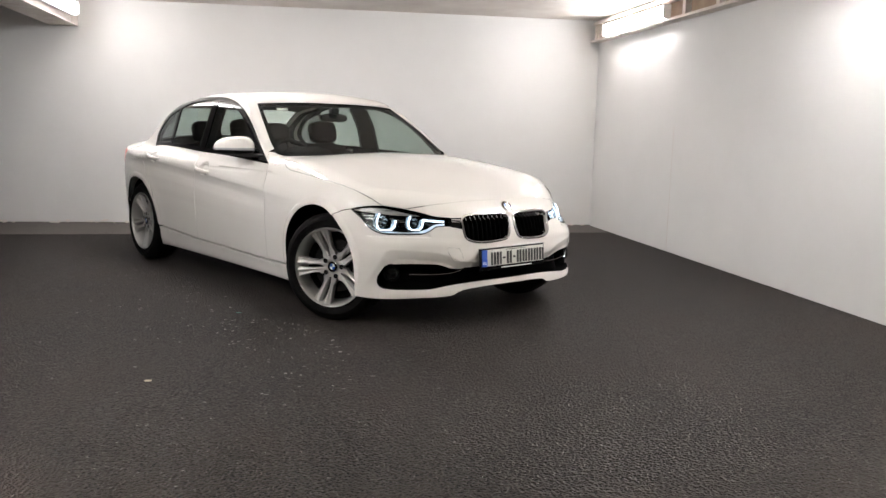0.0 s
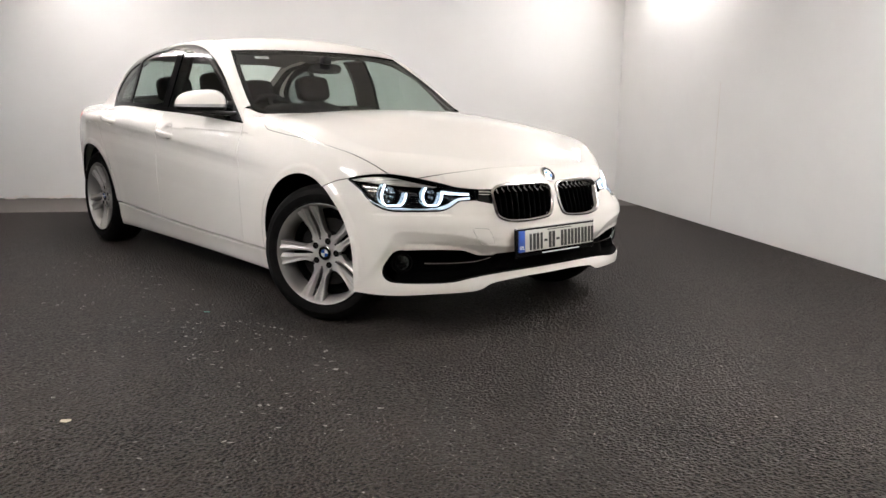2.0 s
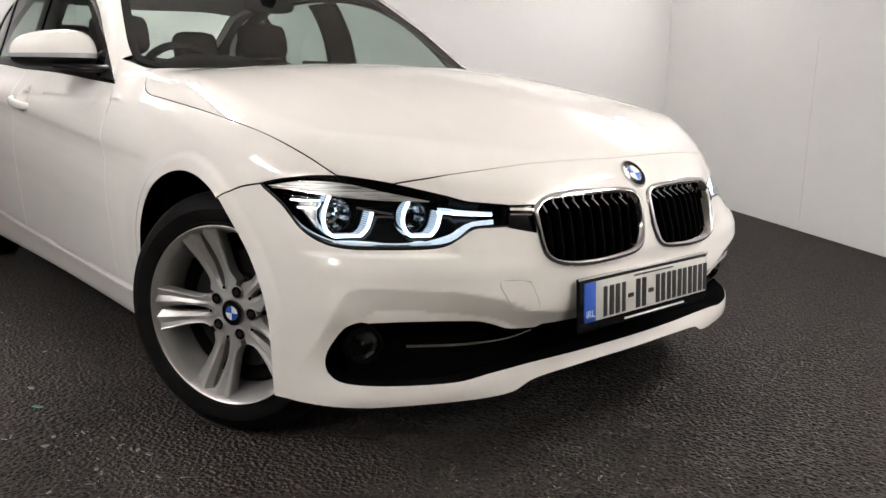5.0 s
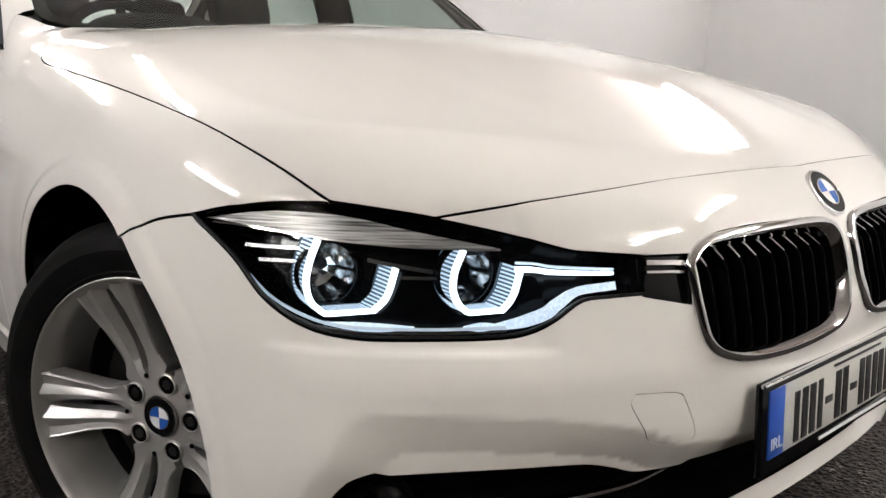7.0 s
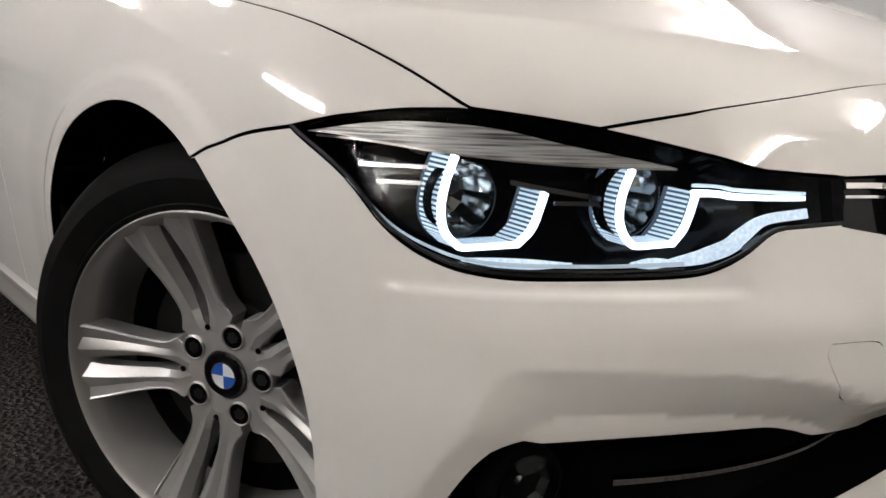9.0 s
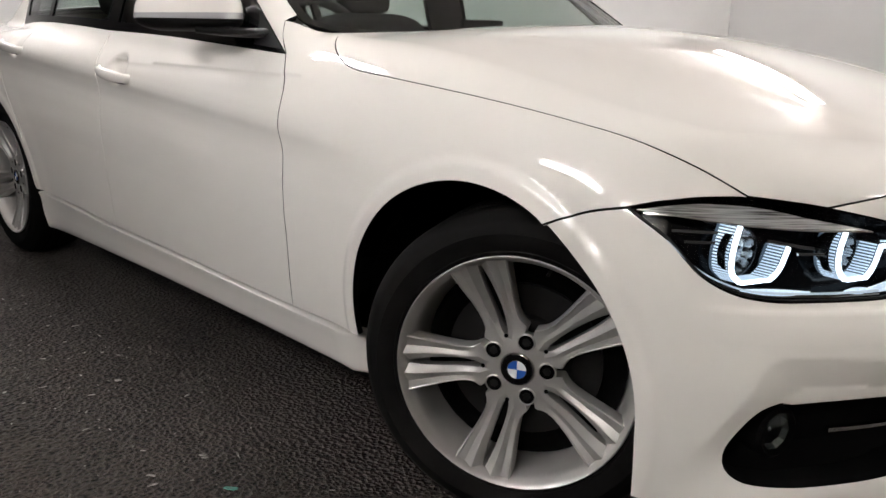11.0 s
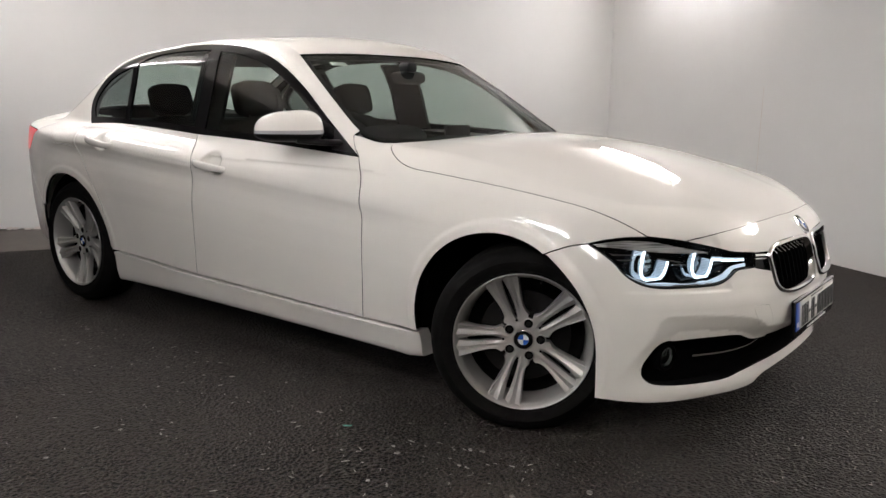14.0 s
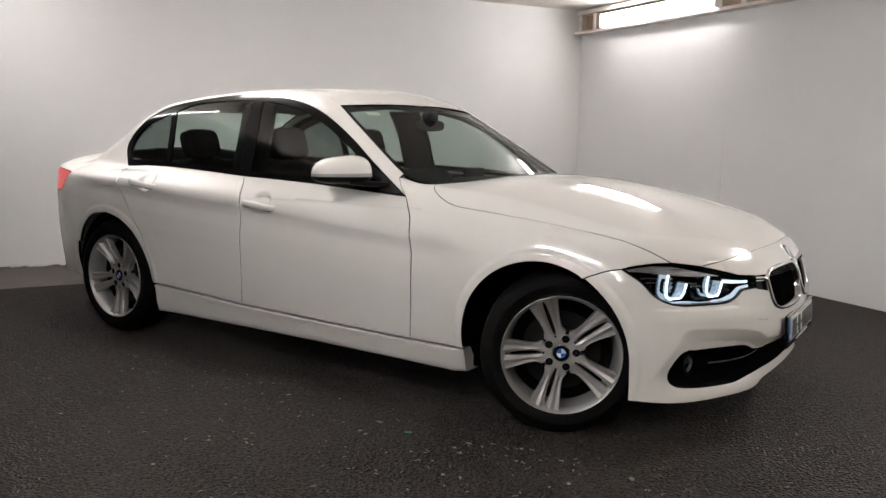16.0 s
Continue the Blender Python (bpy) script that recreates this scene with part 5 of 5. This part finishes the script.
# lower intake
tray("lower_intake", intake_outline, NOSE_WRAP, 0.085, DARK, car, False, label="black lower intake")
for s in (1, -1):
    fog = part("fog_lamp", lathe([(0.045, -0.03), (0.045, 0.004), (0.038, 0.010), (0.034, 0.004), (0.024, -0.004), (0, -0.010)], 28), DARK, car, "round fog lamp in the intake")
    fog.matrix_local = Matrix.Translation((0.478, -0.722 if s > 0 else 0.722 + 2 * CENTRE, 0.345)) @ Matrix.Rotation(radians(90 - 18 * s), 4, "Z")
    part("fog_reflector", lathe([(0.030, 0.004), (0.022, -0.006), (0.010, -0.012), (0, -0.006)], 9), STRUT, fog, smooth=False)
    part("fog_lens", lathe([(0.035, 0.006), (0.02, 0.013), (0, 0.015)], 24), PANE, fog)
    a, an = on_body(curve3([(0.568, -0.67, 0.343), (0.63, -0.545, 0.340), (0.672, -0.44, 0.343), (0.69, -0.37, 0.356)], 0.012), NOSE_WRAP, inset=0.022)
    part("intake_trim", mirror_bm(sweep(a, lambda t: [(x * (1 - 0.45 * t), y) for x, y in rect(0.007, 0.010)], ups=an), s), CHROME, car, "satin silver trim blade")
    a, an = on_body(curve3([(0.50, -0.745, 0.394), (0.56, -0.68, 0.398)], 0.02), NOSE_WRAP, inset=0.05)
    part("intake_vane", mirror_bm(sweep(a, rect(0.006, 0.03), ups=an), s), TRIM, car)

# number plate: bars stand for the characters
plate = part("number_plate", block((0.012, 0.545, 0.132), (0, 0, 0), 0.004), GLOSS_BLACK, car, "white number plate in a black holder")
plate.matrix_local = pose(0.745, -0.028, 0.424, 0, -4, 0)
part("plate_face", block((0.003, 0.505, 0.096), (0.0067, 0.013, 0.006), 0.001), PLATE_WHITE, plate)
part("plate_band", block((0.003, 0.042, 0.096), (0.0072, -0.236, 0.006), 0.001), PLATE_BLUE, plate, "blue band of the plate")
part("plate_edge", block((0.008, 0.545, 0.006), (0.006, 0, 0.0635), 0.002), CHROME, plate)
y = -0.188
for w, h in ((0.018, 0.074), (0.044, 0.074), (0.018, 0.074), (0.028, 0.011), (0.046, 0.074), (0.028, 0.011), (0.044, 0.074), (0.044, 0.074), (0.044, 0.074), (0.044, 0.074), (0.044, 0.074)):
    for e in ((-1, 1) if w > 0.04 else (0,)):
        ww = w * 0.40 if w > 0.04 else w * 0.8
        part("plate_bar", block((0.002, ww, h), (0.0087, y + w / 2 + e * w * 0.27, 0.0), 0.0006, 1), PLATE_BLACK, plate)
    y += w + 0.0055
part("dealer_bar", block((0.002, 0.26, 0.005), (0.0067, 0.03, -0.056), 0.0006, 1), WHITE, plate)
part("plate_small_bar", block((0.002, 0.17, 0.004), (0.0087, 0.02, 0.0475), 0.0006, 1), PLATE_BLACK, plate)
txt = bpy.data.curves.new("country_letters", "FONT")
txt.body, txt.size, txt.align_x, txt.extrude = "IRL", 0.024, "CENTER", 0.0004
tmp = new("country_letters_curve", txt)
bpy.context.view_layer.update()
me = bpy.data.meshes.new_from_object(tmp.evaluated_get(bpy.context.evaluated_depsgraph_get()))
bpy.data.objects.remove(tmp)
me.materials.clear()
me.materials.append(WHITE)
letters = new("country_letters", me)
letters.parent = plate
letters.matrix_local = Matrix.Translation((0.0092, -0.236, -0.030)) @ Euler((radians(90), 0, radians(90))).to_matrix().to_4x4()


# ---- door handles, mirrors ----
def handle(x0, z0, x1, z1, doors_):
    t = np.linspace(0, 1, 26)
    lift = 0.030 * np.clip(np.sin(np.pi * np.clip(t, 0.0, 1.0)) ** 0.42, 0, 1)
    base = np.stack([x0 + (x1 - x0) * t, 0 * t - 0.87, z0 + (z1 - z0) * t], 1)
    p, n = on_body(base, SIDE, g=lambda q: np.abs(q[..., 1] - CENTRE) - CENTRE - side_half(q[..., 0], q[..., 2]) - dimples(q[..., 0], q[..., 2]))
    p = p + np.array((0, -1, 0)) * (lift - 0.006)[:, None]
    for s, d in zip((1, -1), doors_):
        h = part("door_handle", mirror_bm(sweep(p, lambda u: ring(0.0185 * (0.74 + 0.26 * math.sin(math.pi * u)), 14, 0.60), ups=[(0, -1, 0)] * len(p)), s), PAINT, d, "body-coloured pull handle")
        # dark strip stands in for the shadow below the handle
        part("handle_shade", mirror_bm(sweep(p[4:-2] + np.array((0, 0.004, -0.014)), rect(0.006, 0.012), ups=[(0, -1, 0)] * len(p[4:-2])), s), TRIM, d)


handle(-1.728, 0.827, -1.515, 0.806, doors)
handle(-2.597, 0.888, -2.392, 0.864, rear_doors)


def dome(centre, size, yaw, low, high, power=2.6, n=36, m=14, squash=1.0):
    """Slice of a rounded box between two heights (-1..1)."""
    bm = bmesh.new()
    rows = []
    for j in range(m + 1):
        v = low + (high - low) * j / m
        r = max(1 - abs(v) ** power, 0.0) ** (1 / power)
        row = []
        for i in range(n):
            a = 2 * math.pi * i / n
            ca, sa = math.cos(a), math.sin(a)
            k = (abs(ca) ** power + abs(sa) ** power) ** (-1 / power)
            row.append(bm.verts.new((size[0] * r * k * ca, size[1] * r * k * sa, size[2] * v)))
        rows.append(row)
    for a, b in zip(rows, rows[1:]):
        for i in range(n):
            j = (i + 1) % n
            bm.faces.new((a[i], a[j], b[j], b[i]))
    bm.faces.new(rows[0][::-1])
    bm.faces.new(rows[-1])
    bmesh.ops.rotate(bm, cent=(0, 0, 0), matrix=Matrix.Rotation(radians(yaw), 3, "Z"), verts=bm.verts)
    bmesh.ops.translate(bm, vec=centre, verts=bm.verts)
    return bm


for s in (1,):
    c = (-1.070, -0.893, 0.984)

    def housing(size, low, high, power=2.9):
        bm = dome((0, 0, 0), size, 0, low, high, power)
        for v in bm.verts:
            v.co.z *= 0.90 + 0.14 * v.co.y / size[1] if v.co.z > 0 else 1.0
            v.co.x *= 1.0 + 0.22 * v.co.y / size[1]
        bmesh.ops.transform(bm, matrix=Matrix.Translation(c) @ Matrix.Rotation(radians(-34), 4, "Z"), verts=bm.verts)
        return bm

    shell = part("door_mirror", mirror_bm(housing((0.076, 0.136, 0.102), 0.17, 0.985), s), PAINT, car, "white door mirror shell on a black foot")
    part("mirror_indicator", mirror_bm(housing((0.0775, 0.1375, 0.102), 0.02, 0.17), s), INDICATOR, shell, "slim chrome indicator strip")
    part("mirror_base", mirror_bm(housing((0.075, 0.135, 0.034), -0.9, 0.03, 2.4), s), TRIM, shell, "black lower mirror housing")
    arm = [(-1.02, -0.90, 0.962), (-0.97, -0.84, 0.955), (-0.93, -0.79, 0.952), (-0.90, -0.755, 0.955)]
    part("mirror_arm", mirror_bm(sweep(curve3(arm, 0.02), ring(0.030, 12, 0.42), ups=[(0.3, 0.2, 1)] * len(curve3(arm, 0.02))), s), TRIM, shell)
    face = block((0.004, 0.15, 0.055), (0, 0, 0), 0.0018)
    bmesh.ops.rotate(face, cent=(0, 0, 0), matrix=Matrix.Rotation(radians(-30), 3, "Z"), verts=face.verts)
    bmesh.ops.translate(face, vec=(-1.118, -0.857, 1.018), verts=face.verts)
    part("mirror_glass", mirror_bm(face, s), CHROME, shell)
    # black corner piece of the front window
    corner = loop([(-0.80, -0.79, 0.915), (-0.935, -0.79, 0.925)], [(-0.935, -0.79, 0.925), (-0.94, -0.775, 0.98), (-0.955, -0.755, 1.01)], [(-0.955, -0.755, 1.01), (-0.88, -0.775, 0.965), (-0.80, -0.79, 0.915)])
    panel("mirror_corner", corner if s > 0 else mirrored(corner), TOPSIDE if s > 0 else Flat((0, -0.88, -0.47)), TRIM, car, cell=0.03, gap=0.0, inset=0.0, flange=0.01)

# ---- cabin ----
for nm, o, pr, ins, mt in (("roof_lining", loop(ROOF_RAIL, [ROOF_RAIL[-1], (-2.80, 0, 1.34), (-2.72, 0.50, 1.31)], flip(ROOF_RAIL), [(-1.356, 0.558, 1.33), (-1.308, 0, 1.35), (-1.356, -0.558, 1.33)]), Flat((0, 0, -1)), 0.03, HEADLINER),):
    panel(nm, o, pr, mt, car, cell=0.06, gap=-0.01, inset=ins, flange=0, label="grey roof lining")
panel("pillar_lining", loop(DLO_TOP[5:], [(-0.786, -0.796, 0.910), (-0.86, -0.738, 0.972)], [(-0.86, -0.738, 0.972), (-0.862, -0.715, 0.99)], SCREEN_SIDE[4::-1], ROOF_RAIL[:5], [ROOF_RAIL[4], DLO_TOP[5]]), TOPSIDE, HEADLINER, car, cell=0.03, gap=-0.012, inset=0.024, flange=0, both=True)
panel("pillar_trim", loop([(-1.70, -0.79, 0.955), (-1.94, -0.785, 0.968)], [(-1.94, -0.785, 0.968), (-2.0, -0.61, 1.345)], [(-2.0, -0.61, 1.345), (-1.77, -0.62, 1.345)], [(-1.77, -0.62, 1.345), (-1.70, -0.79, 0.955)]), TOPSIDE, CABIN, car, cell=0.05, gap=0.0, inset=0.035, flange=0.02, both=True, label="black centre pillar trim")
panel("door_lining", loop(BELT_FRONT, BELT_REAR, DOOR_REAR[:3], [(-2.66, -0.88, 0.80), (-2.4, -0.88, 0.62), (-0.70, -0.87, 0.55)], [(-0.70, -0.87, 0.55), (-0.712, -0.853, 0.793), (-0.780, -0.797, 0.907)]), SIDE, CABIN, car, cell=0.05, gap=0.0, inset=0.05, flange=0.03, both=True, label="black door lining")
panel("rear_pillar_lining", loop(DLO_TOP[:6], [DLO_TOP[5], ROOF_RAIL[4]], ROOF_RAIL[4:], C_BACK, [(-3.45, -0.60, 1.035), (-3.1, -0.75, 0.97), (-2.865, -0.712, 0.978)]), TOPSIDE, CABIN, car, cell=0.05, gap=0.012, inset=0.05, flange=0, both=True)
part("cabin_floor", block((2.6, 1.45, 0.04), (-1.9, 0, 0.30), 0.01), CABIN, car, "black carpet")
part("parcel_shelf", block((0.40, 1.30, 0.03), (-2.98, 0.018, 0.955), 0.01), CABIN, car)
part("boot_lining", block((0.03, 1.36, 0.66), (-2.83, 0.018, 0.62), 0.01), CABIN, car, "black rear bulkhead")
part("bulkhead", block((0.03, 1.35, 0.55), (-0.72, 0, 0.64), 0.01), CABIN, car)
dash = sweep([(-0.93, y, 0.90 - 0.02 * abs(y)) for y in np.linspace(-0.68, 0.68, 16)], [(-0.20, -0.24), (-0.20, 0.005), (-0.08, 0.055), (0.02, 0.062), (0.10, 0.035), (0.155, -0.05), (0.14, -0.24)], ups=[(0, 0, 1)] * 16)
part("dashboard", dash, CABIN, car, "black dashboard", sharp=60)
part("display", block((0.018, 0.20, 0.062), (-0.99, 0.13, 0.972), 0.006), CABIN, car, "slim black display on the dashboard")
part("cluster_hood", dome((-0.99, -0.36, 0.945), (0.11, 0.19, 0.07), 0, 0.0, 0.95), CABIN, car)
c = [(0.185 * math.cos(a), 0.185 * math.sin(a), 0) for a in np.linspace(0, 2 * math.pi, 48, endpoint=False)]
wheel_bm = sweep(c, ring(0.016, 10), True)
st = part("steering_wheel", wheel_bm, CABIN, car, "black three-spoke steering wheel")
st.matrix_local = pose(-1.19, -0.36, 0.885, 0, 64, 0)
part("wheel_pad", dome((0, 0, 0), (0.075, 0.07, 0.03), 0, -0.9, 0.9), CABIN, st)
for a in (0, 115, 245):
    part("wheel_arm", block((0.12, 0.03, 0.014), (0.12, 0, 0), 0.005, 2), CABIN, st).matrix_local = Matrix.Rotation(radians(a + 180), 4, "Z")


def seat(x, y, w, rake=-16, tall=0.575):
    s = part("seat_cushion", dome((0, 0, 0), (0.27, w, 0.09), 0, -0.95, 0.98, 3.6), CABIN, car, "black cloth car seat")
    s.matrix_local = pose(x, y, 0.47, 0, -6, 0)
    b = part("seat_back", dome((0, 0, tall / 2), (0.075, w * 0.95, tall / 2), 0, -0.99, 0.99, 3.4), CABIN, s)
    lie = pose(-0.24, 0, 0.05, 0, rake + 6, 0)
    b.matrix_local = lie
    h = part("headrest", dome((0, 0, tall + 0.095), (0.048, 0.125, 0.088), 0, -0.985, 0.985, 4.6), CABIN, s)
    h.matrix_local = lie
    for k in (-1, 1):
        part("headrest_post", block((0.012, 0.012, 0.10), (0, 0.06 * k, tall + 0.02)), TRIM, s).matrix_local = lie


seat(-1.49, 0.36, 0.26, -16, 0.545)
seat(-1.49, -0.36, 0.26, -16, 0.545)
for y in (-0.34, 0.34):
    seat(-2.22, y, 0.31, -18, 0.53)
im = part("interior_mirror", dome((0, 0, 0), (0.020, 0.105, 0.032), 0, -0.97, 0.97, 3), CABIN, car, "black interior mirror")
im.matrix_local = pose(-1.20, 0.0, 1.225, 0, 0, -12)
part("mirror_mount", block((0.08, 0.06, 0.05), (0.0, 0.0, 0.05), 0.015), TRIM, im)
for y, z, x, w, h in ((-0.40, 1.275, -1.28, 0.085, 0.03),):
    p, n = on_body([(x, y, z)], SCREEN, g=cabin, inset=0.010)
    stk = part("screen_sticker", block((h, w, 0.001), (0, 0, 0)), PLATE_WHITE, car, "pale paper sticker inside the windscreen")
    stk.matrix_local = Matrix.Translation(p[0]) @ Vector(n[0]).to_track_quat("Z", "X").to_matrix().to_4x4()

# ---- floor litter ----
rng = random.Random(4)


def flake(bm, x, y, size):
    n = rng.randint(4, 7)
    a0, st_ = rng.random() * 6.28, rng.choice((0.12, 0.18, 0.25, 0.4, 0.7))
    turn = rng.random() * 6.28
    lo, hi = [], []
    for i in range(n):
        a = a0 + 6.283 * i / n
        r = size * rng.uniform(0.5, 1.0)
        u, v = r * math.cos(a), r * math.sin(a) * st_
        px, py = x + u * math.cos(turn) - v * math.sin(turn), y + u * math.sin(turn) + v * math.cos(turn)
        lo.append(bm.verts.new((px, py, 0.0005)))
        hi.append(bm.verts.new((px, py, 0.0025)))
    bm.faces.new(hi)
    for i in range(n):
        bm.faces.new((lo[i], lo[(i + 1) % n], hi[(i + 1) % n], hi[i]))


bm = bmesh.new()
for _ in range(230):
    x = rng.uniform(-2.6, 1.2)
    y = -1.0 - abs(rng.gauss(0, 0.55))
    flake(bm, x, y, rng.choice((0.003, 0.004, 0.006, 0.008, 0.011, 0.014)))
for _ in range(200):
    flake(bm, rng.uniform(-2.8, 1.3), -0.85 - abs(rng.gauss(0, 0.45)), rng.choice((0.002, 0.003, 0.004, 0.005)))
for _ in range(45):
    flake(bm, rng.uniform(-0.7, 0.7), -1.02 - abs(rng.gauss(0, 0.28)), rng.choice((0.010, 0.013, 0.017)))
for _ in range(120):
    flake(bm, rng.uniform(-0.2, 2.6), rng.uniform(-2.6, 0.6), rng.choice((0.003, 0.004, 0.006, 0.009)))
for _ in range(60):
    flake(bm, rng.uniform(-4.4, 3.5), rng.uniform(-3.2, 3.0), rng.choice((0.004, 0.006, 0.01)))
tagged(part("floor_flakes", bm, FLAKE, smooth=False), "scattered pale flakes of grit and chippings on the asphalt", "debris", kind="stuff")
bm = bmesh.new()
flake(bm, 0.526, -2.146, 0.024)
tagged(part("dry_leaf", bm, material("dry_leaf", (0.42, 0.37, 0.27), 0.8), smooth=False), "small dry tan leaf lying on the asphalt", "leaf")
bm = bmesh.new()
flake(bm, -0.477, -1.175, 0.020)
tagged(part("green_scrap", bm, material("green_scrap", (0.02, 0.16, 0.12), 0.5), smooth=False), "small dark green scrap lying on the asphalt", "scrap")

# crumbling foot of the end wall
bm = bmesh.new()
for _ in range(170):
    bb, z, r = rng.uniform(0.1, 7.5), abs(rng.gauss(0.012, 0.012)) + 0.004, rng.uniform(0.006, 0.03)
    n = rng.randint(5, 7)
    rows = []
    for o in (0.0, rng.uniform(0.002, 0.007)):
        row = []
        for i in range(n):
            u, v = r * math.cos(6.283 * i / n) * rng.uniform(0.7, 1.3), 0.4 * r * math.sin(6.283 * i / n) * rng.uniform(0.6, 1.2)
            row.append(bm.verts.new((*plan(o, bb + u), max(0.0035, z + v))))
        rows.append(row)
    bm.faces.new(rows[1])
    for i in range(n):
        bm.faces.new((rows[0][i], rows[0][(i + 1) % n], rows[1][(i + 1) % n], rows[1][i]))
tagged(part("wall_crumbs", bm, CEILING, smooth=False), "crumbling pale plaster flakes along the foot of the wall", "debris", kind="stuff")
